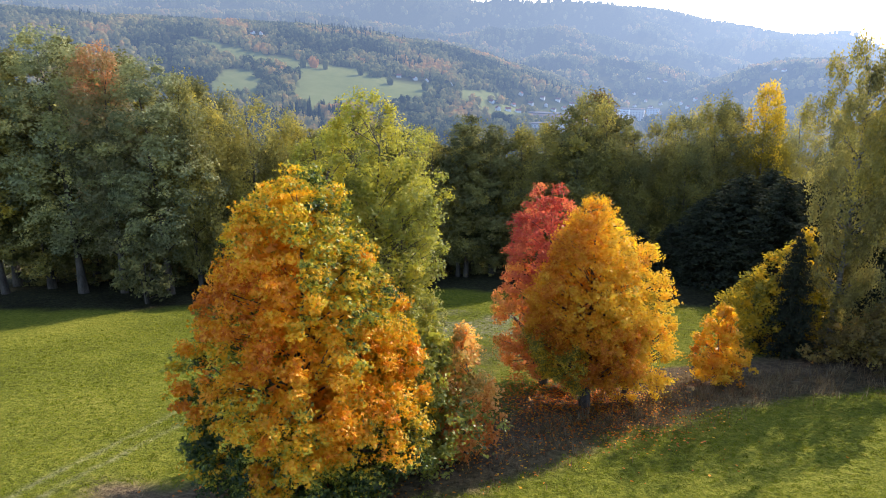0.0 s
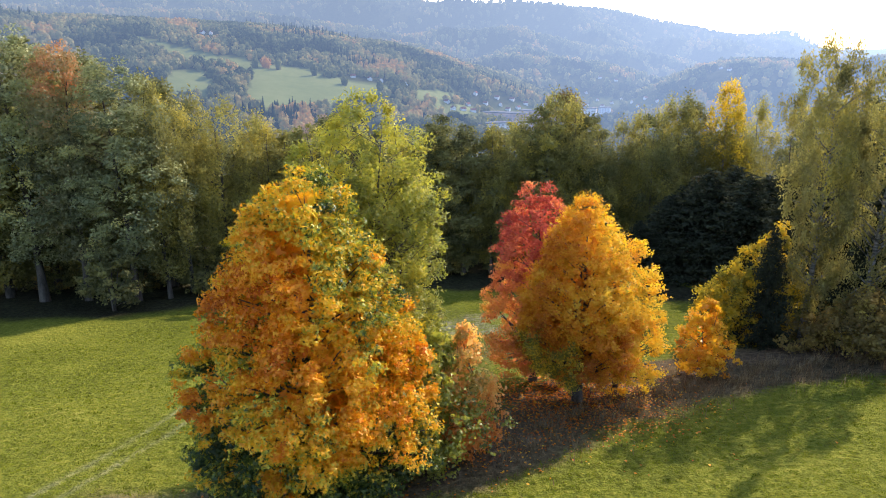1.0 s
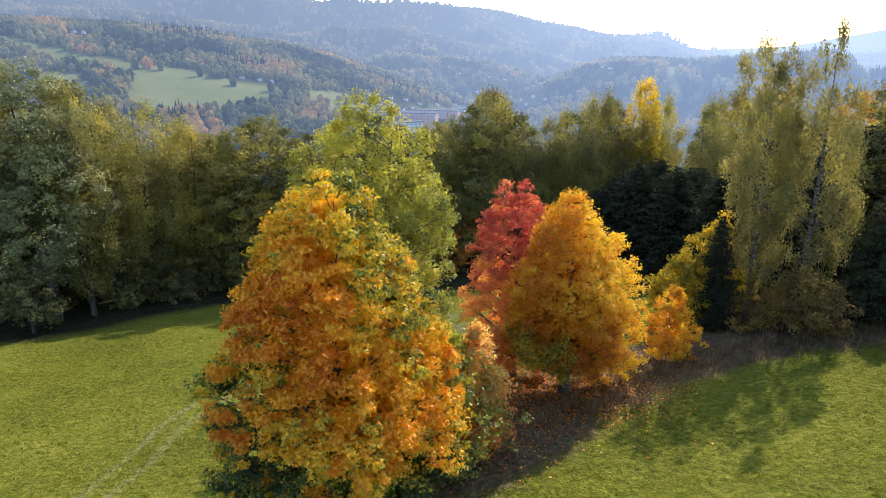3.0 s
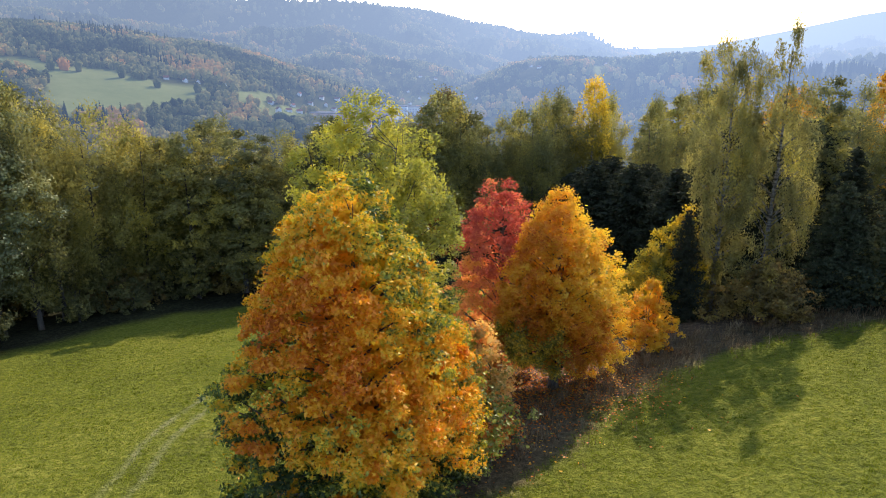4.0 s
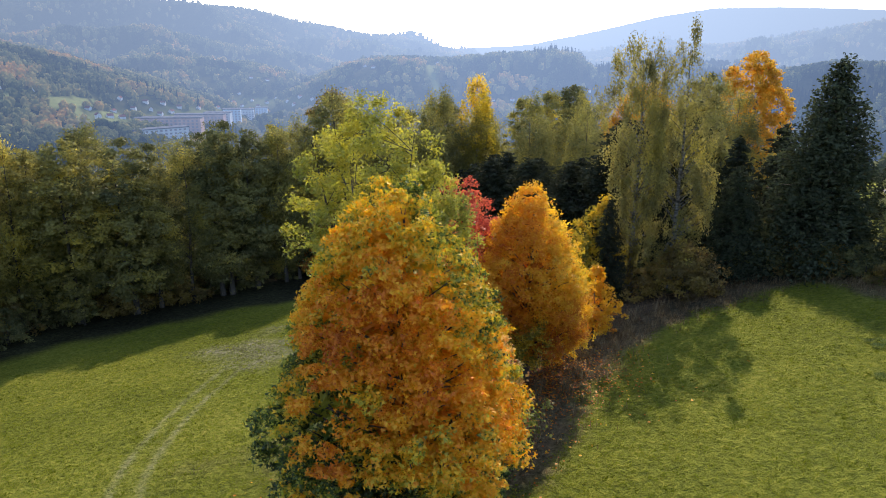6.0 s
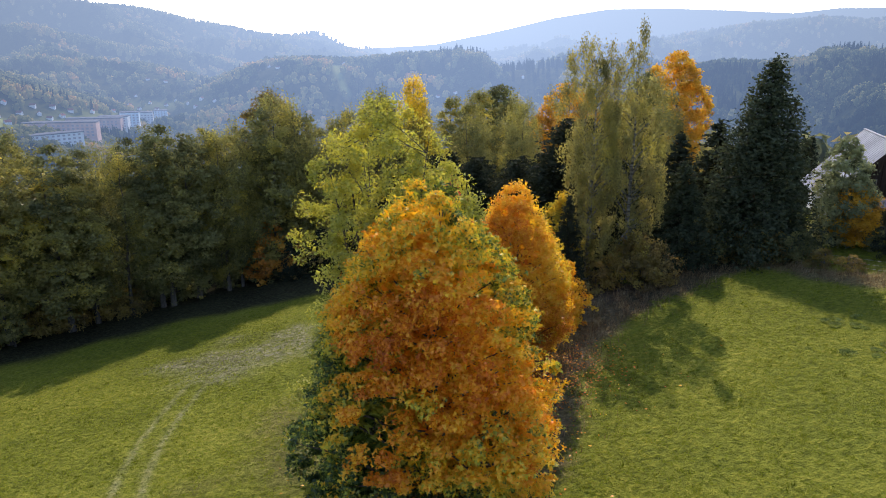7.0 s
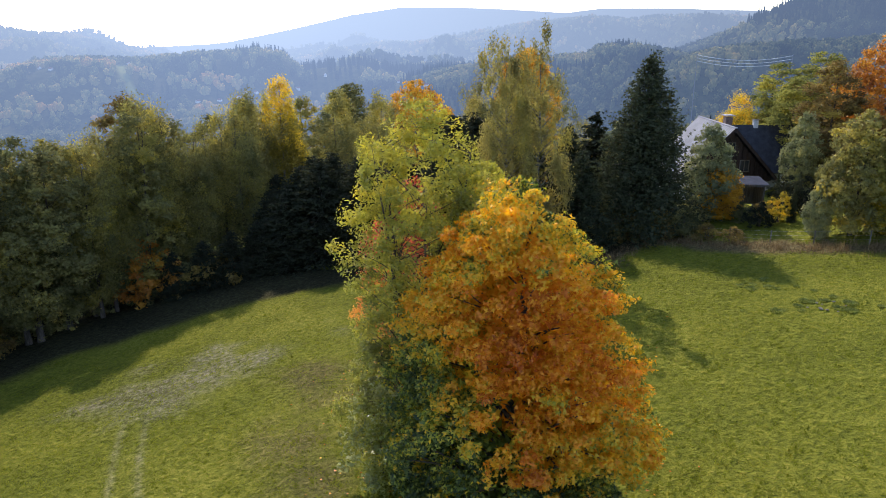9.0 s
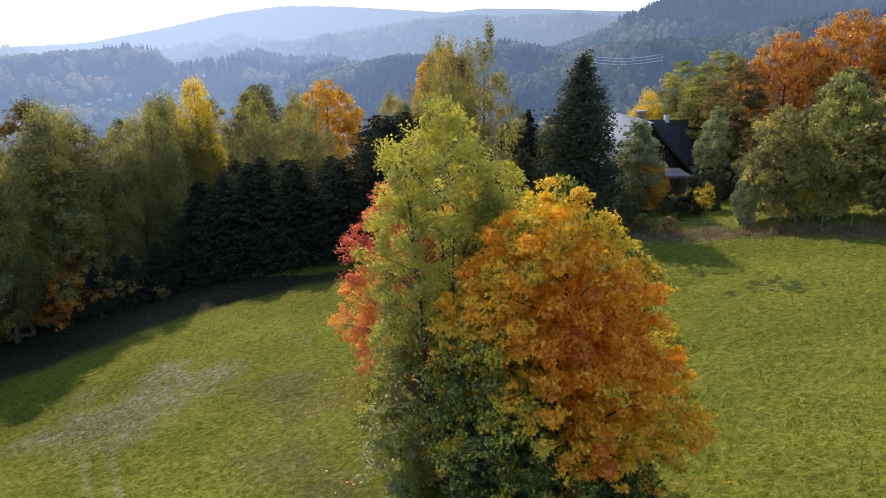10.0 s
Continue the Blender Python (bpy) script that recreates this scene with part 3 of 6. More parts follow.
def crown_points(g, height, profile, clumps, per, clump_r, inner=0.35, ragged=0.2, seed=0, flat=0.7, boughs=0.2, pull=0.27):
    """Leaf clumps in an uneven crown. profile: (height, radius) from the ground up. Gives clump centres and leaf centres."""
    hs, rs = np.array([p[0] for p in profile]), np.array([p[1] for p in profile])
    zz = np.linspace(hs[0], hs[-1], 200)
    area = np.interp(zz, hs, rs) ** 1.25 + 0.05
    z = np.interp(g.random(clumps), np.cumsum(area) / area.sum(), zz)
    th = g.uniform(0, 2 * math.pi, clumps)
    f = field(seed + 77, height * 0.42, 3)
    r0 = np.interp(z, hs, rs)
    shell = np.stack([np.cos(th) * r0, np.sin(th) * r0, z], -1)
    lump = 1 + ragged * f(shell) + 0.6 * ragged * field(seed + 78, max(height * 0.13, 1.0), 2)(shell)
    rad = (inner + (1 - inner) * g.random(clumps) ** 0.45) * r0 * lump
    c = np.stack([rad * np.cos(th), rad * np.sin(th), z], -1)
    # gather the clumps about boughs, so that gaps and layers show between them
    bough = c[:max(6, int(clumps * boughs))]
    near = np.argmin(((c[:, None] - bough[None]) ** 2 * [1, 1, 1.7]).sum(2), 1)
    c = bough[near] + (c - bough[near]) * [1 - pull, 1 - pull, 1 - 1.25 * pull]
    reach = np.hypot(c[:, 0], c[:, 1])
    own = np.hypot(bough[near][:, 0], bough[near][:, 1])
    c[:, 2] -= 0.35 * (reach - own)
    tone = (g.normal(size=len(bough)) * 0.07)[near]
    size = clump_r * g.uniform(0.55, 1.35, clumps)
    d = g.normal(size=(clumps, per, 3))
    d /= np.linalg.norm(d, axis=2, keepdims=True)
    d *= (g.random((clumps, per, 1)) ** 0.5) * size[:, None, None]
    d[:, :, 2] *= flat
    return c, (c[:, None] + d).reshape(-1, 3), tone


def skeleton(g, height, stems, trunk_r, clumps, count, first=0.12, lean=0.05, spread=0.5):
    """Trunk lines and limb lines that run from the trunk up and out to some of the clumps."""
    trunk_lines, limb_lines, axes = [], [], []
    for s in range(stems):
        a = 2 * math.pi * s / max(stems, 1) + g.uniform(0, 1)
        off = np.array([math.cos(a), math.sin(a), 0]) * (spread if stems > 1 else 0)
        top = off * g.uniform(1.6, 3.2) + np.array([g.normal() * lean, g.normal() * lean, 0]) * height * 0.4
        h = height * (g.uniform(0.72, 0.95) if stems > 1 else 0.93)
        k = np.linspace(0, 1, 9)
        wob = np.cumsum(g.normal(size=(9, 3)) * [1, 1, 0], 0) * height * 0.006
        pts = off * 0.35 * (1 - k[:, None]) + top * k[:, None] ** 1.2 + np.stack([0 * k, 0 * k, k * h - 0.25 * (k == 0)], -1) + wob * k[:, None]
        rad = trunk_r * (1 if stems == 1 else 0.55) * (1.25 * np.exp(-k * 14) * 0.5 + (1 - k) ** 0.85 + 0.04)
        trunk_lines.append((pts, rad)), axes.append((pts, rad, h))
    pick = g.choice(len(clumps), min(count, len(clumps)), replace=False)
    for c in clumps[pick]:
        pts, rad, h = axes[g.integers(len(axes))]
        reach = math.hypot(c[0], c[1])
        z0 = np.clip(c[2] - reach * g.uniform(0.5, 1.1), height * first, h * 0.95)
        start = np.array([np.interp(z0, pts[:, 2], pts[:, q]) for q in range(3)])
        r0 = np.interp(z0, pts[:, 2], rad) * 0.42
        k = np.linspace(0, 1, 5)[:, None]
        line = start + (c - start) * k + np.array([0, 0, 1]) * (np.sin(k * math.pi) * reach * 0.08) + g.normal(size=(5, 3)) * 0.04 * k * reach * 0.3
        limb_lines.append((line, np.linspace(max(r0, 0.018), 0.008, 5)))
    return trunk_lines, limb_lines


def broad_tree_meshes(seed, height, profile, clumps, per, clump_r, leaf, leaf_mat, bark, hue, trunk_r=0.2, limbs=60, stems=1, inner=0.35, ragged=0.2,
                      hang=0.0, droop=0.35, wide=0.75, flat=0.7, first=0.12, spread=0.5, single=0, fine=False, boughs=0.2, pull=0.27, heart=1.2, lobed=False):
    """Meshes of a broadleaved tree: trunk, branches, crown. hue(place, g) gives each clump's hue."""
    g = np.random.default_rng(seed)
    c, pts, tone = crown_points(g, height, profile, clumps, per, clump_r, inner, ragged, seed, flat, boughs, pull)
    tl, ll = skeleton(g, height, stems, trunk_r, c, limbs, first, spread=spread)
    top = profile[-1][0]
    low = max(profile[0][0] * 0.6, 0.1)
    pts[:, 2] = np.where(pts[:, 2] < low, low + g.random(len(pts)) * 0.6, pts[:, 2])
    h = np.repeat(hue(c, g) + tone, per) + g.normal(size=len(pts)) * (0.085 if lobed else 0.06)
    out = c[:, :2] / (np.linalg.norm(c[:, :2], axis=1, keepdims=True) + 0.3)
    face = pts - np.repeat(c, per, 0)
    face = 0.9 * face / (np.linalg.norm(face, axis=1, keepdims=True) + 1e-6)
    face[:, :2] += 0.5 * np.repeat(out, per, 0)
    face[:, 2] += 0.75
    if hang:
        pts[:, 2] -= g.random(len(pts)) ** 2 * hang * 1.6
    # larger deeper-hued leaf masses added in the heart, behind outer leaves, to block light
    n = int(clumps * heart)
    deep = c[g.integers(0, clumps, n)] * np.concatenate([np.tile(g.uniform(0.2, 0.68, (n, 1)), 2), np.ones((n, 1))], 1) + g.normal(size=(n, 3)) * clump_r * 0.5
    deep[:, 2] = np.clip(deep[:, 2], profile[0][0], top - 0.08 * height)
    size = np.concatenate([np.full(len(pts), leaf), np.full(n, leaf * (2.1 if fine else 2.6))])
    pts, h = np.concatenate([pts, deep]), np.concatenate([h, hue(deep, g) - 0.08])
    face = np.concatenate([face, g.normal(size=(n, 3))])
    v, f = leaves(g, pts, size, wide, droop, hang, fine, face, lobed)
    crown = mesh_of("crown", v, f, [leaf_mat], {"hue": np.repeat(np.clip(h, 0.0, 1.0), 1 if fine else 2)})
    ll.sort(key=lambda line: -line[1][0])
    made = [("trunk", mesh_of("trunk", *tubes([line], 9), [bark], shade=True)) for line in tl]
    made += [("limb", mesh_of("limb", *tubes([line], 6), [bark], shade=True)) for line in ll[:single]]
    return made + [("branchwork", mesh_of("branchwork", *tubes(ll[single:], 5 if single else 3), [bark], shade=True)), ("crown", crown)]


def plant_tree(name, meshes, x, y, label, category="tree", group="", turn=0.0, scale=1.0):
    ob = empty_thing(name, (x, y, float(land(x, y))), label, category, group, turn, scale)
    for n, me in meshes:
        tagged(part(n, me, ob), kind="stuff" if n in ("branchwork", "crown") else "")
    return ob


def recolour(ob, mat):
    """Gives a copied tree's crown its own leaf colour; the mesh stays shared."""
    for o in ob.children:
        if o.name.startswith("crown"):
            o.material_slots[0].link = "OBJECT"
            o.material_slots[0].material = mat
    return ob


def spruce_meshes(seed, height, radius, dense=1.0, power=0.8, spray=0.55, step=0.021, fill=0.12):
    """A spruce: a straight trunk, whorls of sagging boughs, and sprays of needles along them."""
    g = np.random.default_rng(seed)
    k = np.linspace(0, 1, 8)
    tv, tf = tubes([(np.stack([0 * k, 0 * k, k * height - 0.2], -1), 0.022 * height * 0.8 * (1 - k) + 0.015)], 8)
    boughs, pts, hue = [], [], []
    z = height * 0.04
    while z < height * 0.985:
        f = z / height
        reach = radius * (1 - f) ** power * g.uniform(0.88, 1.08) + 0.15
        n = max(5, int(9 * (1 - f * 0.5)))
        a0 = g.uniform(0, 6.28)
        for b in range(n):
            a = a0 + 6.283 * b / n + g.normal() * 0.12
            L = reach * g.uniform(0.72, 1.12)
            t = np.linspace(0, 1, 5)
            dirn = np.array([math.cos(a), math.sin(a)])
            zz = z + height * 0.014 * g.normal() + L * (0.10 - 0.55 * t + 0.35 * t * t)
            line = np.stack([dirn[0] * L * t, dirn[1] * L * t, zz], -1)
            boughs.append((line, np.linspace(0.035 * (1 - f) + 0.012, 0.006, 5)))
            m = max(8, int(L * 26 * dense))
            s = g.random(m) ** 0.7
            q = np.stack([np.interp(s, t, line[:, i]) for i in range(3)], -1)
            w = g.normal(size=(m, 3)) * [0.2, 0.2, fill] * (0.6 + L * 0.3)
            pts.append(q + w - np.array([0, 0, 0.10]))
            hue.append(0.35 + 0.35 * s + g.normal(size=m) * 0.12)
        z += height * step * g.uniform(0.6, 1.4)
    pts, hue = np.concatenate(pts), np.concatenate(hue)
    v, fc = leaves(g, pts, spray, 0.5, 0.6, 0.0, True)
    bv, bf = tubes(boughs, 3)
    return [("trunk", mesh_of("trunk", tv, tf, [BARK], shade=True)), ("branchwork", mesh_of("branchwork", bv, bf, [BARK])),
            ("crown", mesh_of("crown", v, fc, [NEEDLE], {"hue": np.clip(hue, 0, 1)}))]


def bearing(c):
    return np.degrees(np.arctan2(c[:, 0], c[:, 1]))


def near_angle(a, b, w):
    d = (a - b + 180) % 360 - 180
    return np.exp(-(d / w) ** 2)


# the large orange maple that the drone circles
_mf = field(21, 3.4, 3)


def maple_hue(c, g):
    a = bearing(c)
    # hue paints gold on the lit side, deeper orange away from the sun and low
    h = np.clip(0.53 + 0.12 * _mf(c) + 0.08 * near_angle(a, 120, 55) - 0.23 * near_angle(a, -138, 56) - 0.03 * smooth(-c[:, 2], -6.0, -2.0), 0.14, 0.60) + g.normal(size=len(c)) * 0.06
    top = smooth(c[:, 2], 9.0, 11.2)
    h = h + (0.65 - h) * top * 0.9
    green = 1.9 * near_angle(a, 118, 44) * smooth(c[:, 2], 6.6, 9.0) * smooth(-c[:, 2], -12.4, -11.6) * smooth(_mf(c * 1.3 + 5), -0.9, 0.1)
    h = h + (0.775 - h) * np.clip(green, 0, 1)
    # dark green skirt, which climbs highest on one side; the lowest band paints shade too
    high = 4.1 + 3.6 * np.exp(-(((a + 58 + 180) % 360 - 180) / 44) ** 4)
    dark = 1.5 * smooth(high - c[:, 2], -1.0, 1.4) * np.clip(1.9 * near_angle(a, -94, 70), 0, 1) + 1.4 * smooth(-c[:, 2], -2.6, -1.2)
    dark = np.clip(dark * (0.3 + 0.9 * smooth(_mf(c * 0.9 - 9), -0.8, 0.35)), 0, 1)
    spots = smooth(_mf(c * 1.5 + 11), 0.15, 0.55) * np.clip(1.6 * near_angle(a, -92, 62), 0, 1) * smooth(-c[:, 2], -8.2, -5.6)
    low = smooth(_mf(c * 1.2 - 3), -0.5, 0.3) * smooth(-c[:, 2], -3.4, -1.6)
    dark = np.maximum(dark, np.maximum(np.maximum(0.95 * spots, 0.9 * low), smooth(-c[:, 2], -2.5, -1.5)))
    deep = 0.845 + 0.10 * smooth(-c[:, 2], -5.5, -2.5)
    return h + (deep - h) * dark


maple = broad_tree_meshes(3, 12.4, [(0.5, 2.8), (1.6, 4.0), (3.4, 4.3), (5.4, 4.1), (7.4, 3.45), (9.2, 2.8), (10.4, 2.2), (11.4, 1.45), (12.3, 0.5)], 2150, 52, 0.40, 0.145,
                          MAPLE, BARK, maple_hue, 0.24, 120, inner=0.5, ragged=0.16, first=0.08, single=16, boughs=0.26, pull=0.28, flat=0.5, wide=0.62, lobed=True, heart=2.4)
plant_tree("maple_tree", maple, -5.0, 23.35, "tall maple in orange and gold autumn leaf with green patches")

# the yellow-green ash behind it, with several bare stems
_af = field(31, 3.0, 3)
ash = broad_tree_meshes(5, 15.2, [(0.7, 2.3), (3.0, 3.0), (6.0, 3.0), (9.0, 3.1), (11.5, 2.9), (13.4, 2.2), (15.2, 0.7)], 1250, 50, 0.42, 0.14, ASH, BARK,
                        lambda c, g: 0.36 + 0.29 * smooth(c[:, 2], 4, 12) + 0.22 * _af(c) + g.normal(size=len(c)) * 0.05, 0.24, 220, stems=7, inner=0.12, ragged=0.26, wide=0.5, spread=0.9, single=20, boughs=0.26, pull=0.34, heart=0.12, flat=0.9)
plant_tree("ash_tree", ash, -3.2, 28.4, "slender many-stemmed ash with yellow-green thinning leaves")
lesser = broad_tree_meshes(6, 12.7, [(2.6, 1.2), (5, 1.7), (8, 1.95), (10.4, 1.9), (11.8, 1.4), (12.7, 0.6)], 560, 46, 0.40, 0.14, ASH, BARK,
                           lambda c, g: 0.40 + 0.10 * smooth(c[:, 2], 7, 12) + 0.22 * _af(c + 3), 0.15, 90, stems=3, inner=0.15, ragged=0.28, wide=0.5, spread=0.5, single=6, boughs=0.26, pull=0.34, heart=0.2, flat=0.9)
plant_tree("ash_tree", lesser, -2.1, 26.6, "smaller pale green ash between the maple and a tall ash")

# red tree, golden tree and its paler neighbour
_rf = field(41, 2.5, 3)
red = broad_tree_meshes(7, 11.2, [(0.8, 2.0), (2.5, 2.6), (5, 2.8), (7.5, 2.6), (9.7, 1.7), (11.4, 0.5)], 760, 44, 0.42, 0.15, RED, BARK,
                        lambda c, g: 0.40 + 0.2 * _rf(c) + 0.5 * smooth(-c[:, 2], -9.0, -5.0), 0.17, 70, inner=0.4, ragged=0.2, flat=0.55, wide=0.5, heart=1.6)
plant_tree("cherry_tree", red, 5.6, 35.5, "crimson red autumn tree behind a golden maple")
# lit side painted brighter by hue; low far side deepened, with some dark green leaf
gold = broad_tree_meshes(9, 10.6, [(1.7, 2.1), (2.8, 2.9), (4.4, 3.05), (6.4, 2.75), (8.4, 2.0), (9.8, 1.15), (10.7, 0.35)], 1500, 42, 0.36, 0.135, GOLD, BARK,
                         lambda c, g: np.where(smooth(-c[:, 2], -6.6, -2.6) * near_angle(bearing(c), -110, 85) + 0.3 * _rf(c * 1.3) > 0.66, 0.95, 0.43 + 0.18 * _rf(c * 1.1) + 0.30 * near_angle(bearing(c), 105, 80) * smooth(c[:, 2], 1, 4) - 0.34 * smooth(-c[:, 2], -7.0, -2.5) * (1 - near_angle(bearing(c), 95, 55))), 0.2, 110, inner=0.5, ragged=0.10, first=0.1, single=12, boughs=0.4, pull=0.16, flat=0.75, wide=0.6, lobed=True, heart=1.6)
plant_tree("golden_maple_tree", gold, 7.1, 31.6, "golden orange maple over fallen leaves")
pale = broad_tree_meshes(10, 9.2, [(0.6, 1.8), (2.5, 2.5), (5, 2.4), (7, 1.6), (9.0, 0.3)], 520, 36, 0.38, 0.12, GOLD, BARK,
                         lambda c, g: 0.66 + 0.14 * _rf(c), 0.13, 60, inner=0.3, ragged=0.16, first=0.08, heart=0.2, flat=0.55)
plant_tree("hornbeam_tree", pale, 9.4, 32.7, "pale golden young tree with fine thinning leaves")


def shrub_meshes(seed, height, radius, mat, hue, clumps=130, per=36, leaf=0.15, stems=4, inner=0.3, fine=False):
    return broad_tree_meshes(seed, height, [(0.15, radius * 0.7), (height * 0.3, radius), (height * 0.6, radius * 0.85), (height * 0.85, radius * 0.5), (height, radius * 0.12)],
                             clumps, per, radius * 0.22, leaf, mat, BARK, hue, 0.07, 30 if not fine else 16, stems=stems, inner=inner, ragged=0.3, first=0.05, spread=0.25, fine=fine)


_sf = field(51, 1.6, 3)
salmon = shrub_meshes(61, 5.8, 1.6, SALMON, lambda c, g: 0.20 + 0.46 * smooth(c[:, 2], 1.2, 4.6) + 0.2 * _sf(c), 190)
plant_tree("young_cherry_tree", salmon, 0.8, 26.0, "young tree with peach orange leaves beside the maple")
under = shrub_meshes(62, 6.2, 2.2, ASH, lambda c, g: 0.46 + 0.25 * _sf(c), 240)
# pale shrub added in place of the ash's brightly lit lower leaves
dusty = shrub_meshes(67, 4.8, 1.7, PALE_GREEN, lambda c, g: 0.6 + 0.4 * _sf(c), 110, 26, 0.17)
plant_tree("willow_shrub", dusty, -4.4, 29.7, "pale grey-green shrub at the ash's foot", "shrub")
plant_tree("elder_shrub", under, -0.8, 25.0, "dusty green elder shrub beside the maple", "shrub")
little_gold = shrub_meshes(63, 4.6, 1.45, GOLD, lambda c, g: 0.56 + 0.2 * _sf(c), 170)
plant_tree("golden_shrub", little_gold, 14.9, 34.6, "small round golden shrub in dry grass", "shrub")
bush = shrub_meshes(64, 5.6, 2.3, YELLOW, lambda c, g: 0.60 + 0.3 * _sf(c), 260, leaf=0.17)
plant_tree("hazel_bush", bush, 19.9, 41.8, "yellow-green hazel bush with loose branches", "shrub")
bush2 = shrub_meshes(65, 7.8, 2.2, YELLOW, lambda c, g: 0.50 + 0.38 * _sf(c), 240, leaf=0.2)
plant_tree("yellow_maple_bush", bush2, 22.6, 42.4, "half yellow half green young maple", "shrub")
bush3 = shrub_meshes(66, 4.2, 2.6, BROWN, lambda c, g: 0.45 + 0.35 * _sf(c), 220, leaf=0.17)
plant_tree("bramble_bush", bush3, 25.6, 36.4, "brown and green bushy undergrowth at the birch's foot", "shrub")

# large birch at the wood's corner: two tall hanging crowns
_bf = field(71, 4.0, 3)
birch_profile = [(2.5, 0.9), (4.5, 1.7), (6.5, 2.4), (8.5, 2.7), (11.5, 2.7), (14.5, 2.5), (17.0, 2.1), (18.8, 1.3)]
birch = broad_tree_meshes(13, 18.8, birch_profile, 700, 46, 0.36, 0.16, BIRCH_LEAF, BIRCH_BARK, lambda c, g: 0.44 + 0.34 * _bf(c), 0.2, 120, inner=0.3, ragged=0.46, hang=0.6, wide=0.5, flat=2.2, first=0.2, boughs=0.12, pull=0.42, heart=0.4)
plant_tree("birch_tree", birch, 24.3, 40.7, "tall olive green birch with hanging twigs")
birch2 = broad_tree_meshes(14, 19.6, [(2.0, 1.4), (5, 2.4), (8, 2.8), (11, 2.6), (14, 2.1), (16.5, 1.4), (19.6, 0.4)], 520, 46, 0.36, 0.16, BIRCH_LEAF, BIRCH_BARK, lambda c, g: 0.50 + 0.34 * _bf(c), 0.18, 100,
                           inner=0.3, ragged=0.46, hang=0.6, wide=0.5, flat=2.2, first=0.2, boughs=0.12, pull=0.42, heart=0.4)
plant_tree("birch_tree", birch2, 27.0, 39.2, "tall thin yellowing birch with hanging twigs")

# tree kinds of the wood's edge: each built once, then repeated
_wf = field(81, 5.0, 3)


def wood_hue(mid, swing):
    return lambda c, g: mid + swing * _wf(c) + g.normal(size=len(c)) * 0.06


KINDS = {
    "alder": [broad_tree_meshes(101 + k, 22, [(1.4 + 0.5 * k, 1.5), (5, 2.7), (11, 3.5 + 0.3 * k), (16, 3.1), (19.5, 2.0), (22, 0.5)], 330, 58, 0.85, 0.31, GREEN, BARK, wood_hue(0.50, 0.32), 0.22, 30,
                                inner=0.3, ragged=0.26, first=0.15, fine=True, heart=2.4) for k in range(3)],
    "birch": [broad_tree_meshes(111 + k, 20, [(3.0, 1.0), (6, 2.3), (11, 2.8), (15, 2.2), (18, 1.3), (20, 0.3)], 260, 58, 0.75, 0.27, OLIVE, BARK, wood_hue(0.42, 0.3), 0.15, 30,
                                inner=0.3, ragged=0.3, hang=0.6, wide=0.5, flat=1.7, first=0.25, fine=True) for k in range(3)],
    "willow": [broad_tree_meshes(121 + k, 25, [(4.4, 1.2), (7, 2.9), (12, 4.0), (17, 3.9), (21.5, 2.6), (25, 0.5)], 430, 74, 0.95, 0.25, GREY_GREEN, BARK, wood_hue(0.45, 0.32), 0.26, 36,
                                 inner=0.4, ragged=0.35, first=0.15, fine=True) for k in range(2)],
    "maple": [broad_tree_meshes(151 + k, 10, [(0.5, 1.5), (2, 2.4), (5, 2.8), (7.5, 2.2), (9, 1.3), (10, 0.4)], 270, 46, 0.6, 0.29, OLIVE, BARK, wood_hue(0.45, 0.3), 0.13, 30,
                                inner=0.35, ragged=0.22, first=0.12, fine=True, heart=2.4) for k in range(2)],
    "lime": [broad_tree_meshes(161, 14, [(0.8, 3.4), (3, 5.2), (6, 6.0), (9, 5.5), (11.5, 4.1), (13.2, 2.1), (14, 0.6)], 520, 44, 0.85, 0.34, ORANGE, BARK, wood_hue(0.5, 0.3), 0.2, 30,
                               inner=0.55, ragged=0.16, first=0.12, fine=True, heart=1.5),
             broad_tree_meshes(162, 14, [(0.8, 1.6), (3, 2.5), (6, 3.0), (9, 2.7), (11.5, 2.3), (13.2, 1.4), (14, 0.5)], 1000, 50, 0.42, 0.19, ORANGE, BARK, wood_hue(0.75, 0.25), 0.2, 30,
                               inner=0.55, ragged=0.2, first=0.12, fine=True, heart=2.4)],
    "spruce": [spruce_meshes(131, 17, 3.3, 0.5, 0.8, 0.62), spruce_meshes(132, 15.5, 3.6, 0.47, 0.8, 0.62), spruce_meshes(133, 16, 4.3, 1.1, 0.66, 0.42), spruce_meshes(134, 16, 3.7, 2.0, 0.72, 0.30, 0.014, 0.24)],
}
FIRST = {}
WORDS = {"lime": "dense round-crowned autumn tree", "maple": "bushy green and yellow tree by the garden", "alder": "dark green broadleaved tree at the wood's edge", "birch": "yellowing birch with a thin trunk at the wood's edge",
         "willow": "tall grey-green broadleaved tree at the wood's edge", "spruce": "dark spruce with boughs down to the ground"}


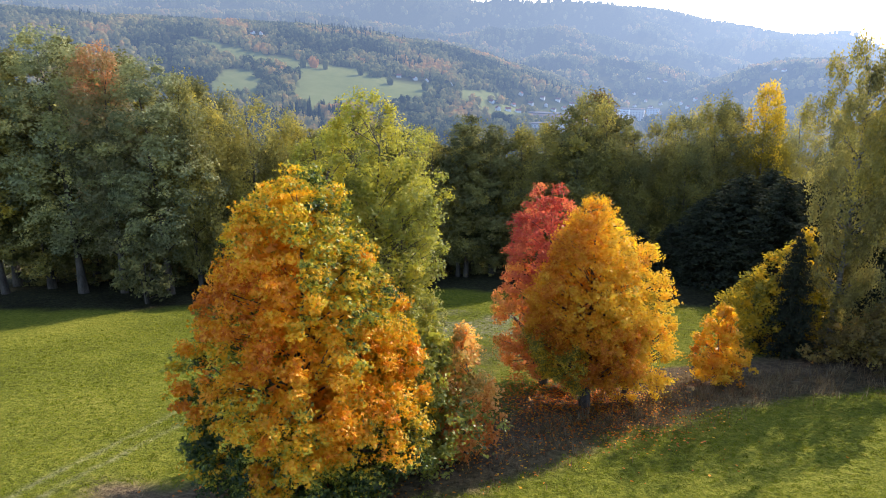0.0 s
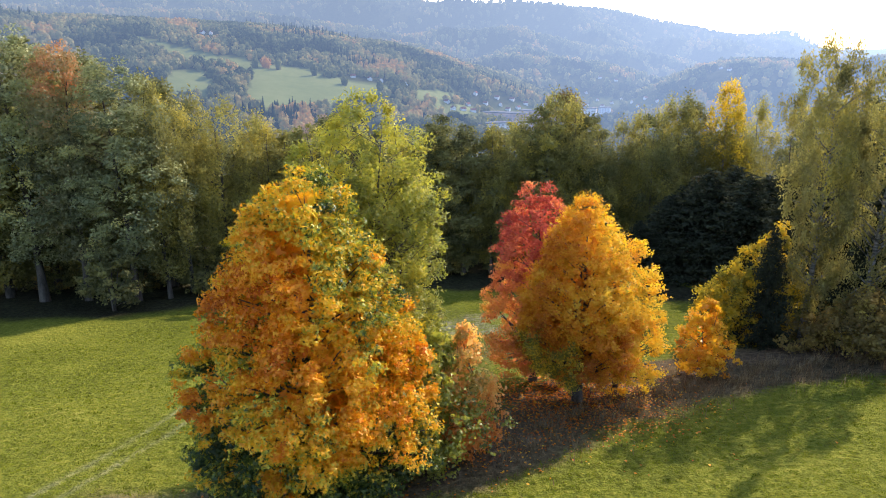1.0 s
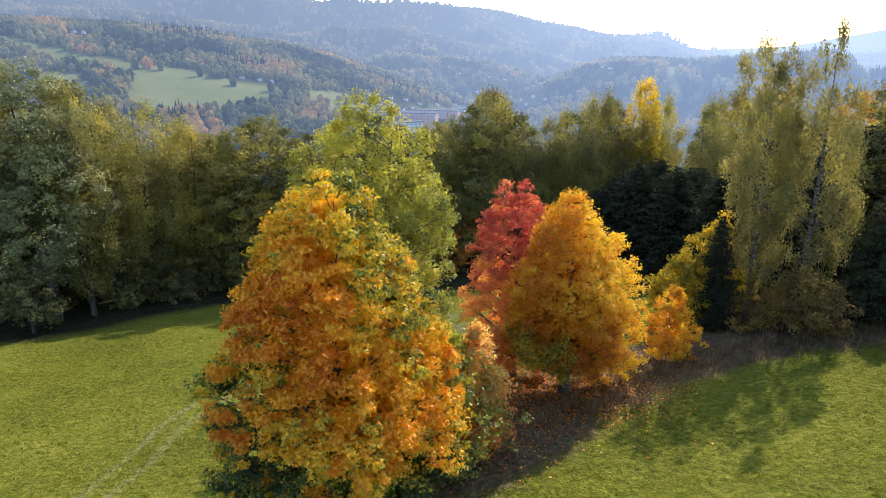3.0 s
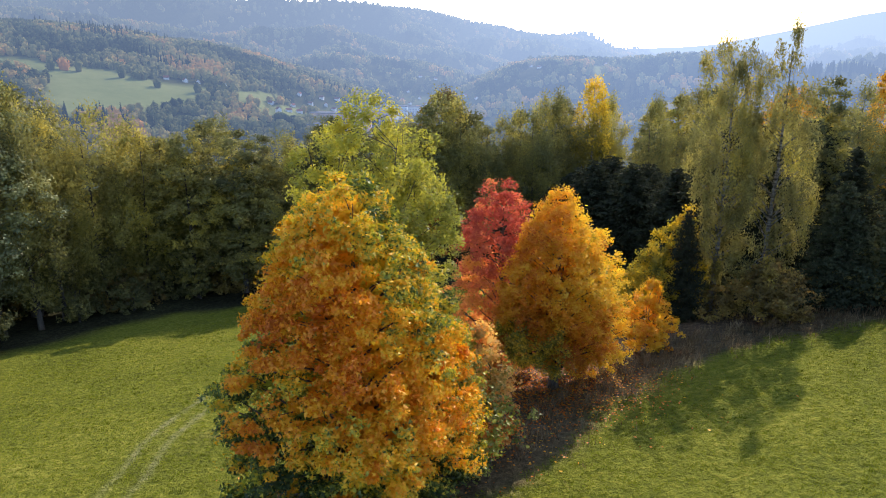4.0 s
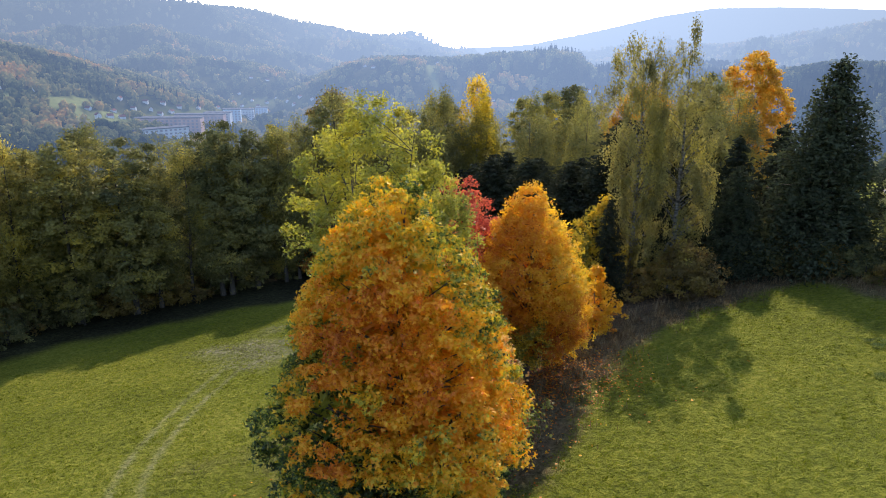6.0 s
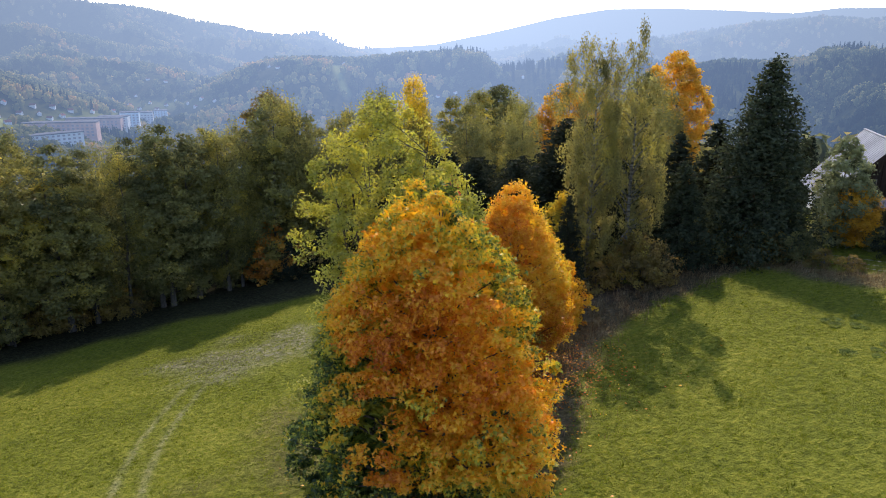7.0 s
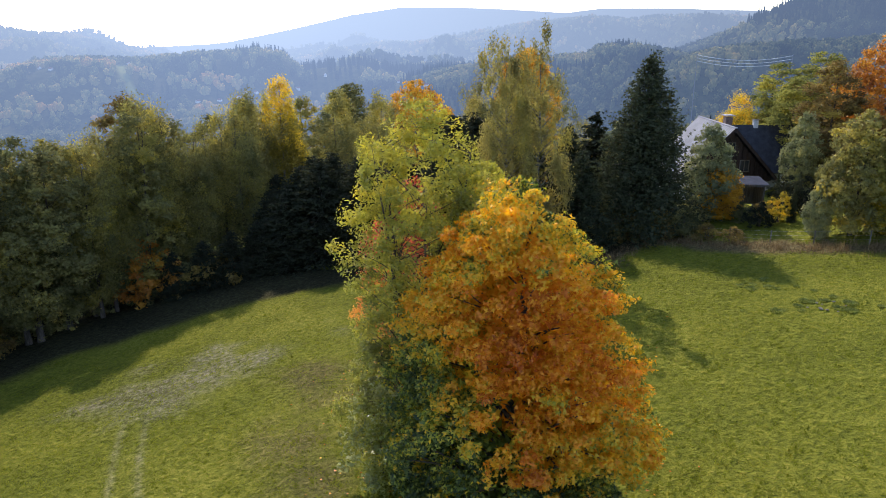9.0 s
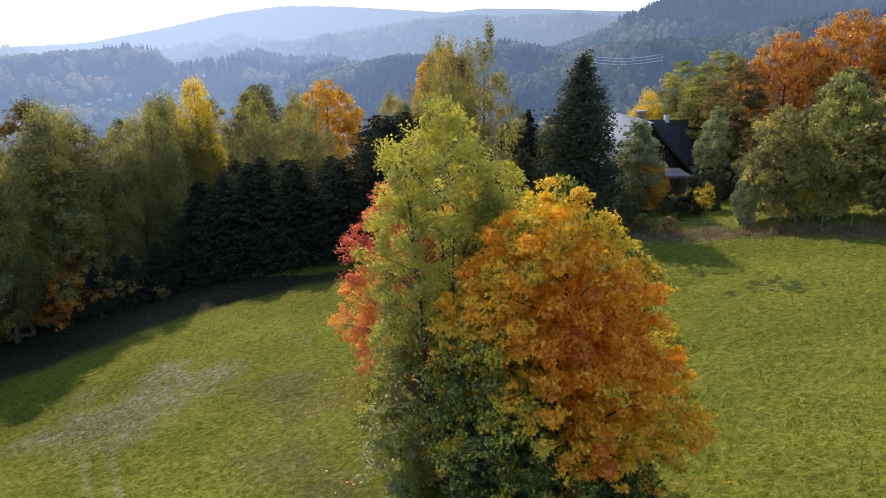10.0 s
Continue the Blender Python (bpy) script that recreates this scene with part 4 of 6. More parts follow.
def wood_tree(kind, which, x, y, height, turn, mat=None, label="", group="trees of the wood", fat=1.0):
    """One tree of the wood, from the kind's meshes; later ones are copies of the first."""
    built = {"alder": 22, "birch": 20, "willow": 25, "spruce": (17, 15.5, 16, 16)[which], "maple": 10, "lime": 14}[kind]
    key = (kind, which)
    s = height / built
    m = pose(x, y, float(land(x, y)) - 0.1, 0, 0, turn) @ Matrix.Diagonal((s * fat, s * fat, s, 1))
    if key not in FIRST:
        ob = empty_thing(kind + "_tree", (0, 0, 0), WORDS[kind], "tree", group)
        for n, me in KINDS[kind][which]:
            tagged(part(n, me, ob), kind="stuff" if n in ("branchwork", "crown") else "")
        ob.matrix_world = m
        FIRST[key] = ob
    else:
        ob = copy_thing(FIRST[key], pose(0, 0, 0))
        ob.matrix_basis = m
    recolour(ob, mat or KINDS[kind][which][-1][1].materials[0])
    ob["label"] = label or WORDS[kind]
    return ob


g = np.random.default_rng(5)
# trees that stand out: kind, variant, place, height, leaves, words
for kind, which, x, y, h, mat, label in [
    ("willow", 0, -38, 70, 27.2, None, "tall grey-green willow with a reddish top"),
    ("willow", 0, -28, 68, 23.8, None, ""),
    ("willow", 1, -48, 75, 28, OLIVE, ""),
    ("alder", 0, -43, 73, 26, OLIVE, ""),
    ("birch", 0, -20, 74.5, 21, GOLDEN_OLIVE, "olive yellow birch among darker trees"),
    ("birch", 1, -23.5, 71.5, 20, GOLDEN_OLIVE, "golden olive birch at the wood's edge"), ("birch", 2, -16.5, 76.5, 18.5, GOLDEN_OLIVE, "golden olive birch at the wood's edge"),
    ("alder", 2, -14.5, 78, 17.4, GOLDEN_OLIVE, "olive yellow broadleaved tree at the wood's edge"),
    ("alder", 0, 18.2, 82.8, 21.0, BROWN, "brown-topped tree rising over the wood"),
    ("birch", 2, 31.3, 79.5, 19.2, None, ""),
    ("lime", 0, 78.6, 90.7, 20.8, ORANGE, "round orange tree behind the wood"),
    ("lime", 1, 67, 62, 21.4, ORANGE, "tall amber tree behind the birch"),
    ("spruce", 3, 37.0, 33.9, 15.9, FIR, "broad dark green fir at the meadow's edge"),
    ("spruce", 2, 31.6, 37.4, 9.0, FIR, "young dark fir between birch and tall fir"),
    ("spruce", 2, 21.3, 40.2, 8.0, None, "small dark spruce among bushes"),
    ("spruce", 0, 35.6, 40.5, 11.0, None, "dark spruce between birch and tall spruce"), ("spruce", 1, 41.5, 40.5, 11.5, None, "dark spruce behind the tall spruce"), ("spruce", 0, 30.5, 43.0, 11.5, None, "dark spruce behind the birch"),
]:
    wood_tree(kind, which, x, y, h, g.uniform(0, 360), mat, label, fat={"spruce": 0.85 if h == 8.0 else (1.6, 1.6, 1.3, 1.5)[which], "maple": 0.95, "lime": 0.8 if x > 70 else 1.0}.get(kind, 1.25))
_yf = field(83, 3.0, 3)
slim = broad_tree_meshes(171, 22.0, [(3, 2.0), (8, 3.2), (13, 3.1), (17, 2.1), (20, 1.1), (21.4, 0.3)], 460, 48, 0.7, 0.26, BRIGHT_YELLOW, BIRCH_BARK,
                         lambda c, g: 0.03 + 0.42 * smooth(c[:, 2], 11, 20) + 0.22 * _yf(c), 0.18, 40, inner=0.35, ragged=0.18, hang=0.4, wide=0.6, flat=1.3, first=0.3, fine=True, heart=2.0)
plant_tree("birch_tree", slim, 36.1, 79.5, "slender birch with a bright yellow top")
russet = broad_tree_meshes(172, 25.2, [(4.4, 1.4), (7, 2.9), (12, 3.9), (17, 4.0), (21.5, 3.0), (25, 0.8)], 620, 60, 0.9, 0.26, RUSSET, BARK,
                           lambda c, g: 0.30 + 0.2 * _yf(c * 0.6) + 0.45 * smooth(c[:, 2] + 2.5 * _yf(c * 0.8 + 4), 16.5, 23.0), 0.26, 40, inner=0.35, ragged=0.3, first=0.15, fine=True)
plant_tree("willow_tree", russet, -33.2, 69, "tall green tree with a russet top")
# dark spruces in the wood's corner
for x, y, h in [(27, 71.5, 8.4), (29, 69, 10.6), (31.5, 66.5, 11.5), (33, 63, 10.5), (34.5, 59.5, 9.9), (36, 56, 8.8), (38, 52.5, 13.5), (40.5, 49, 13.5), (31, 75, 9.6), (34, 72, 11.1),
                (37, 67.5, 10.2), (39, 62.5, 9.9), (41.5, 58, 13.5), (44, 53.5, 13.5), (28.5, 65.5, 11.3), (30.5, 61.5, 10.8), (32.5, 57, 10.0), (34.5, 52.5, 13.5), (15, 73, 5), (18, 72, 5.2), (20.8, 71, 5.5), (23.4, 69.8, 6), (26, 68, 8.8)]:
    wood_tree("spruce", 2, x, y, h, g.uniform(0, 360), fat=1.9)
# the wood's front rows, from one side to the other
for x, y, h, kind in [
    (-62, 72, 27.0, "alder"), (-56, 70, 25.0, "willow"), (-70, 78, 27.0, "willow"), (-40, 76, 27.5, "alder"), (-34, 77, 25.5, "alder"), (-27, 76, 23.1, "alder"), (-24, 80, 21.2, "birch"), (-11, 76.3, 17.9, "alder"),
    (-7.5, 75.8, 17.4, "alder"), (-4.5, 76.8, 17.0, "alder"), (-2.5, 79.8, 17.3, "birch"), (1.5, 76.8, 17.0, "alder"), (4, 78.8, 18.2, "birch"), (6, 76.3, 17.2, "alder"), (9, 77.8, 17.3, "alder"),
    (12, 79.8, 17.3, "birch"), (15.5, 78.3, 20.1, "birch"), (18.5, 79.8, 19.6, "birch"), (21, 77.3, 17.2, "birch"), (23.5, 79.3, 17.2, "birch"), (26.5, 77.8, 17.5, "birch"), (28.5, 83, 17.7, "alder"),
    (40, 82, 18.3, "birch"), (43, 76, 18.0, "birch"), (47, 84, 15.7, "alder"), (52, 78, 17.0, "birch"), (46, 70, 16.5, "birch"), (56, 88, 20.0, "alder"), (62, 84, 18.0, "birch"), (64, 94, 20.5, "alder"),
    (70, 98, 21.0, "alder"), (60, 100, 19.6, "alder"), (50, 98, 19.6, "birch"), (-16, 92, 17.7, "birch"), (-8, 88, 19.3, "birch"), (3, 88, 17.6, "alder"), (13, 90, 17.4, "alder"), (-30, 86, 23.7, "birch"),
    (60, 66, 15.0, "birch"), (56, 57, 17.5, "birch"), (60, 58.5, 16.5, "birch"), (72, 74, 17.0, "birch"), (52, 60, 14.0, "alder"), (46, 44, 11.0, "birch"), (41, 47.6, 17.2, "alder"), (34, 46, 14.0, "birch"), (38, 49, 13.0, "alder"),
    (48, 40, 9.0, "alder"), (-9.5, 79.5, 18.8, "alder"), (-1, 76.5, 16.5, "birch"), (3.2, 76, 17.5, "alder"), (8, 75.8, 17.5, "birch"), (11, 77, 17.0, "birch"), (14, 77, 18.8, "alder"), (17.5, 77.5, 18.9, "birch"),
    (20, 79.5, 17.9, "alder"), (25, 78, 17.5, "birch"), (30, 80, 18.5, "birch"), (33, 83, 18.7, "alder"), (-18, 79, 19.2, "birch"), (-14, 82, 17.5, "alder"), (-46, 70, 26.0, "alder"),
    (-25.5, 68.5, 22.7, "birch"),
]:
    wood_tree(kind, int(g.integers(3 if kind != "willow" else 2)), x + g.normal() * 0.5, y - (1.3 if -13 < x < 31 and y < 81 else 0) + g.normal() * 0.5, h * g.uniform(0.97, 1.03), g.uniform(0, 360), OLIVE if kind == "alder" and g.random() < 0.45 else None, fat=g.uniform(1.05, 1.4))

# trees about the house: kind, variant, place, height, girth, leaves, words
for kind, which, x, y, h, fat, mat, label in [
    ("maple", 0, 41.6, 29.5, 9.0, 1.0, GREY_GREEN, "small dense tree in front of the house"), ("maple", 1, 41.8, 28.2, 5.4, 1.2, ORANGE, "low tree turning orange before the house"),
    ("maple", 1, 34.9, 17.2, 9.3, 0.95, OLIVE, "round green tree at the meadow's edge"), ("maple", 0, 35.2, 15.2, 4.6, 1.2, YELLOW, "low tree turning yellow at the meadow's edge"),
    ("maple", 0, 34.6, 13.4, 11.0, 0.9, FRESH, "green and yellow tree at the meadow's edge"), ("maple", 0, 34.2, 19.3, 4.6, 0.85, GREY_GREEN, "low grey-green tree at the meadow's edge"),
    ("maple", 1, 33.0, 8.4, 11.0, 1.35, OLIVE, "spreading yellow-green tree at the meadow's edge"),
    ("alder", 0, 66, 26.5, 12.3, 1.9, FRESH, "yellow-green tree beside the house"), ("alder", 1, 73, 30, 14.4, 1.9, FRESH, "yellow-green tree beside the house"),
    ("alder", 2, 76, 25.5, 15.2, 1.7, FRESH, "yellow-green tree beside the house"), ("birch", 1, 71, 34, 11.5, 1.9, BRIGHT_YELLOW, "yellow birch behind the house"),
    ("alder", 2, 61, 22.6, 13.4, 1.5, BROWN, "dark brown broadleaved tree by the house"), ("lime", 0, 70, 18.0, 15.4, 0.85, RUST, "large russet and orange tree by the garden"),
    ("lime", 0, 72, 11.5, 16.8, 0.9, RUST, "large orange-red tree beside the garden"), ("lime", 0, 72, 3.5, 18, 0.9, RUST, "large orange-red tree beside the garden"),
    ("maple", 0, 54, 12, 10.5, 1.4, OLIVE, "olive green tree in the garden"), ("spruce", 0, 78, 48, 9, 1.2, None, "dark spruce behind the house"), ("spruce", 1, 72, 46, 8.5, 1.2, None, "dark spruce behind the house"),
    ("spruce", 2, 39.6, 21.9, 3.4, 0.5, FIR, "slim clipped conifer in the garden"), ("spruce", 2, 46.5, 22.6, 3.4, 0.6, FIR, "slim clipped conifer in the garden"), ("spruce", 2, 47.6, 24.6, 3.2, 0.6, FIR, "slim clipped conifer in the garden"),
    ("maple", 1, 48, 5, 12, 1.4, GREEN, "dark green tree in the garden"), ("maple", 0, 54.2, 23.8, 8.4, 0.8, GREY_GREEN, "grey-green round tree behind the shelter"), ("maple", 1, 55, 18.5, 8, 1.2, BROWN, "brownish tree in the garden"),
]:
    wood_tree(kind, which, x, y, h, g.uniform(0, 360), mat, label, "trees about the house", fat)

# undergrowth along the wood's edge
_uf = field(95, 1.5, 3)
UNDER = [shrub_meshes(141, 3.6, 2.2, GREEN, lambda c, g: 0.42 + 0.3 * _uf(c), 76, 34, 0.25, fine=True), shrub_meshes(142, 3.0, 2.4, BROWN, lambda c, g: 0.55 + 0.3 * _uf(c), 76, 34, 0.25, fine=True),
         shrub_meshes(143, 4.5, 2.0, GREEN, lambda c, g: 0.5 + 0.3 * _uf(c), 76, 34, 0.25, fine=True)]
UNDER_WORDS = ["dark green bush at the wood's edge", "brownish bush at the wood's edge", "tall dull green bush at the wood's edge"]
under_first = {}


def under_bush(which, x, y, size, turn, mat=None, label=""):
    if which not in under_first:
        ob = plant_tree("bush", UNDER[which], x, y, UNDER_WORDS[which], "bush", "bushes of the wood's edge", turn, size)
        under_first[which] = ob
    else:
        ob = copy_thing(under_first[which], pose(0, 0, 0))
        ob.matrix_basis = pose(x, y, float(land(x, y)) - 0.05, 0, 0, turn) @ Matrix.Scale(size, 4)
    recolour(ob, mat or UNDER[which][-1][1].materials[0])
    ob["label"] = label or UNDER_WORDS[which]
    return ob


edge = np.array(EDGE, float)
run = np.concatenate([[0], np.cumsum(np.hypot(*np.diff(edge, axis=0).T))])
for s0 in np.arange(22, run[-1] - 16, 2.9):
    s1 = s0 + g.normal() * 0.6
    x, y = np.interp(s1, run, edge[:, 0]), np.interp(s1, run, edge[:, 1])
    if 22 < x < 30 and 44 < y < 58:
        continue
    if -50 < x < 24:
        deep = 13.0 if x < -24 else 8.0 if x < 6 else 11.5
        under_bush(int(g.integers(3)), x + g.normal() * 0.8, y + deep + g.normal(), g.uniform(0.9, 1.4), g.uniform(0, 360))
        under_bush(2, x + 1.4 + g.normal() * 0.8, y + deep + 4.5 + g.normal(), g.uniform(1.2, 1.7), g.uniform(0, 360))
    if x > 24 or (-23 < x < 1 and int(s0 / 2.9) % 2):
        under_bush(int(g.integers(3)), x + g.normal() * 0.6, y + (2.4 if x > 24 else 4.5) + g.normal() * 0.7, g.uniform(0.6, 1.0), g.uniform(0, 360))
for which, x, y, size, mat, label in [(2, -28.6, 63.6, 1.45, None, "slim grey-green sapling at the wood's edge"), (2, 13.4, 74.6, 1.5, RUST, "rusty orange bush in the wood's shade"), (0, 38.4, 24.1, 0.6, NEEDLE, "dark round clipped garden shrub beside the meadow"),
                                       (2, 39.7, 22.9, 0.62, YELLOW, "yellow-green garden shrub beside the meadow"), (0, 43, 17, 0.9, None, "green garden bush beside the meadow"), (2, 45, 12, 1.0, None, "green garden bush beside the meadow"),
                                       (1, 39.5, 14.5, 0.9, None, "brown garden bush beside the meadow"), (0, 40, 9, 1.0, None, "green garden bush beside the meadow"), (0, 43.5, 21.7, 0.9, NEEDLE, "dark hedge bush in the garden"), (2, 45.5, 23.6, 0.75, NEEDLE, "dark hedge bush in the garden"), (0, 40.6, 26.0, 0.5, None, "low green bush before the shelter"), (1, 42.0, 24.6, 0.5, None, "low brown bush before the shelter"), (2, 46.5, 20, 0.9, None, "grey-green hedge bush in the garden"), 
                                       (0, 50, 17, 1.1, None, "green garden bush beside the meadow"), (2, 56, 22.5, 1.1, None, "green garden bush beside the meadow"), (1, 23.4, 38.8, 0.8, None, "brownish bush at the birch's foot"), (1, 35.4, 31.0, 0.8, None, "brownish hedge bush by the fence"), (0, 35.2, 29.4, 0.75, None, "green hedge bush by the fence"), (1, 34.6, 27.4, 0.5, None, "brownish hedge bush by the fence"), (1, 34.0, 25.0, 0.4, None, "brownish hedge bush by the fence"), (0, 35.0, 32.6, 0.9, None, "green hedge bush under the spruce"), (1, 35.6, 34, 1.0, None, "brown bush under the spruce"), (0, 34, 36, 1.2, None, "green bush under the spruce")]:
    under_bush(which, x, y, size, g.uniform(0, 360), mat, label)


# ---- woods of the distance ----
def on_land(bearing_deg, elevation):
    """The place where a line of sight from the meadow first meets the distant land."""
    r = np.geomspace(330, 4500, 900)
    b = radians(bearing_deg)
    x, y = r * math.sin(b), r * math.cos(b)
    el = np.degrees(np.arctan2(land(x, y) - EYE, r))
    k = int(np.argmax(el > elevation))
    return x[k], y[k], float(land(x[k], y[k])), r[k]


# cottages in the valley and on the slopes: bearing and elevation
SPOTS = [(-2.2, -3.2), (-1.3, -3.35), (0.6, -3.6), (-3.5, -3.0), (-14.5, 0.3), (-13.9, 0.25), (4.8, -4.9), (5.6, -5.2), (6.6, -5.4), (7.4, -5.7), (5.2, -5.6), (3.9, -5.0), (8.2, -5.2), (9.6, -5.4), (13.5, -4.6), (12.6, -4.9),
         (14.4, -4.8), (15.8, -4.7), (16.9, -4.9), (17.6, -4.6), (18.4, -4.8), (19.4, -4.5), (20.3, -4.7), (17.1, -3.2), (15.9, -3.0), (24.6, -2.2), (25.2, -2.3), (40.3, -4.2), (41.0, -4.4), (37.6, -4.6), (44.4, -3.0), (36.2, -4.8),
         (34.6, -4.9), (50.2, -3.6), (52, -3.9), (30.3, -2.0), (11.0, -4.4), (6.2, -4.4), (4.4, -5.5), (6.0, -5.7), (7.0, -5.1), (8.8, -5.6), (10.2, -5.1), (11.6, -5.2), (13.1, -5.2), (15.0, -5.1), (16.2, -5.2), (18.9, -5.1),
         (7.9, -4.7), (9.1, -4.8), (12.0, -4.2), (14.9, -4.2), (39.0, -4.3), (42.2, -4.1)]
HOMES = [on_land(b, e) for b, e in SPOTS]


def far_woods():
    """Crowns of the far woods: each a lumpy heart with loose leaf masses about it, or a spire."""
    g = np.random.default_rng(9)
    n = 40000
    az = g.uniform(-42, 104, n)
    r = 170 + 2600 * g.random(n) ** 0.8
    more = 12000
    az = np.concatenate([az, np.where(g.random(more) < 0.55, g.uniform(-42, 16, more), g.uniform(52, 104, more))])
    r = np.concatenate([r, g.uniform(480, 1250, more)])
    n += more
    # closer rows along the crests, where the woods stand against the sky
    for rk, w, table in RIDGES:
        if rk < 2700:
            k = int((table[-1][0] - table[0][0]) * 11 * (rk / 1300) ** 0.5)
            az = np.concatenate([az, g.uniform(table[0][0], table[-1][0], k)])
            r = np.concatenate([r, rk + g.uniform(-0.2, 0.02, k) * w])
            n += k
    x, y = r * np.sin(np.radians(az)), r * np.cos(np.radians(az))
    z = land(x, y)
    el = np.degrees(np.arctan2(z + 12 - EYE, r))
    # leave out the far slopes that the ridges hide
    gaz, gr = np.arange(-44, 107, 0.5), np.geomspace(330, 2800, 160)
    ga, gg = np.meshgrid(np.radians(gaz), gr, indexing="ij")
    skyline = np.maximum.accumulate(np.degrees(np.arctan2(land(gg * np.sin(ga), gg * np.cos(ga)) - EYE, gg)), axis=1)
    before = skyline[np.clip(((az + 44) / 0.5).astype(int), 0, len(gaz) - 1), np.clip(np.searchsorted(gr, r) - 2, 0, 159)]
    keep = (el > before + 0.02) & (el > -7.6) & (g.random(n) > open_land(x, y) * 1.2) & (g.random(n) < np.where(r < 500, 0.35, np.where(r < 1300, 1, 0.7)))
    x, y, z, r = x[keep], y[keep], z[keep], r[keep]
    clear = np.ones(len(x), bool)
    for hx, hy, hz, hr in HOMES:
        q = (x * hx + y * hy) / hr
        clear &= ~((np.abs(x * hy - y * hx) / hr < 9) & (q < hr + 6) & (q > hr - 40))
    x, y, z, r = x[clear], y[clear], z[clear], r[clear]
    # lone trees of the fields: bearing, elevation, hue
    lone = [(-10.1, -2.2, 0.97), (-9.2, -2.35, 0.4), (-10.9, -2.2, 0.35), (-6.5, -2.8, 0.3), (-5.5, -2.9, 0.42), (-5.0, -2.95, 0.4), (0.5, -4.1, 0.3), (-0.6, -4.0, 0.35), (1.2, -4.2, 0.4), (-1.4, -4.0, 0.3),
            (-4.2, -3.6, 0.3), (-0.2, -4.3, 0.25), (0.2, -4.2, 0.3)]
    # the copse that parts the fields
    lone += [(-15.2 + 3.9 * k / 13 + 0.25 * math.sin(9 * k), -1.95 - 1.2 * k / 13, 0.24 + 0.1 * math.sin(5 * k)) for k in range(14)]
    lone += [(-14.2 + 2.2 * ((k * 0.37) % 1), -2.9 - 1.5 * ((k * 0.61) % 1), 0.26 + 0.12 * math.sin(7 * k)) for k in range(16)]
    at = [on_land(b, e) for b, e, _ in lone]
    x, y, z, r = (np.concatenate([v, [p[k] for p in at]]) for k, v in enumerate((x, y, z, r)))
    p = np.stack([x, y, 0 * x], -1)
    kind, patch, fine = field(91, 260, 3)(p), field(92, 150, 2)(p), field(93, 45, 2)(p)
    az = np.degrees(np.arctan2(x, y))
    n = len(x)
    cone = (kind + g.normal(size=n) * 0.25) > 0.95
    cone |= (az > 70) & (z > 16 + 0.012 * r) & (kind > -0.5)
    cone |= (az > 36) & (az < 70) & (r < 1400) & (kind > 0.2)
    cone &= r < 1400
    cone[-len(lone):] = False
    far = canopy(r)
    h = np.where(cone, g.uniform(11, 17, n), g.uniform(7.5, 11.5, n)) * far
    w = np.where(cone, g.uniform(2.2, 3.2, n), g.uniform(3.8, 6.2, n)) * far
    hue = np.where(cone, g.uniform(0.0, 0.22, n), np.clip(0.46 + 0.34 * patch + 0.14 * fine + g.normal(size=n) * 0.09, 0.1, 0.86))
    hue = hue - 0.2 * smooth(az, 36, 48) * (r < 1500)
    h, w = h * np.where(r > 2000, 0.72, 1.0), w * np.where(r > 2000, 0.85, 1.0)
    hue[-len(lone):] = [q[2] for q in lone]
    h[-len(lone):] *= 1.35
    w[-len(lone):] *= 1.35
    k = 5
    a = np.arange(k) * 2 * math.pi / k
    # the heart: three rings
    lv = np.where(cone[:, None], [[-0.1, 0.55, 1.0]], [[-0.12, 0.6, 0.95]])
    rad = np.where(cone[:, None], [[0.9, 0.5, 0.03]], [[0.6, 0.9, 0.3]])
    lv[:, 0] -= 0.7 * (r > 1500)
    jit = 1 + g.normal(size=(n, 3, k)) * np.where(cone, 0.12, 0.2)[:, None, None]
    R = w[:, None, None] * rad[:, :, None] * jit
    turn = a[None, None, :] + g.uniform(0, 6.28, (n, 1, 1))
    Z = z[:, None, None] + h[:, None, None] * (lv[:, :, None] + g.normal(size=(n, 3, k)) * 0.05)
    V = np.stack([x[:, None, None] + R * np.cos(turn), y[:, None, None] + R * np.sin(turn), Z], -1).reshape(-1, 3)
    i, j = np.meshgrid(np.arange(2), np.arange(k), indexing="ij")
    i, j = i.ravel(), j.ravel()
    q = np.stack([i * k + j, i * k + (j + 1) % k, (i + 1) * k + (j + 1) % k, (i + 1) * k + j], -1)
    quads = (np.arange(n)[:, None, None] * 3 * k + q[None]).reshape(-1, 4)
    fh = np.repeat(hue - 0.03, len(q)) + g.normal(size=n * len(q)) * 0.04
    # loose leaf masses over the heart, more of them on the nearer slopes
    count = np.where(r < 1150, 20, 7)
    own = np.repeat(np.arange(n), count)
    m = len(own)
    up, th = g.uniform(0, 1, m) ** 0.8, g.uniform(0, 6.283, m)
    wide = np.where(cone[own], 1.0 - 0.95 * up, np.sqrt(np.clip(1 - (1.55 * up - 0.62) ** 2, 0.05, 1)))
    reach = w[own] * wide * g.uniform(0.8, 1.12, m)
    c = np.stack([x[own] + reach * np.cos(th), y[own] + reach * np.sin(th), z[own] + h[own] * (0.1 + 0.94 * up)], -1)
    size = w[own] * np.where(r[own] < 1150, 0.30, 0.42) * g.uniform(0.6, 1.3, m)
    out = np.stack([np.cos(th), np.sin(th), 1.3 * up - 0.2], -1) + g.normal(size=(m, 3)) * 0.5
    side = np.cross(out, g.normal(size=(m, 3)))
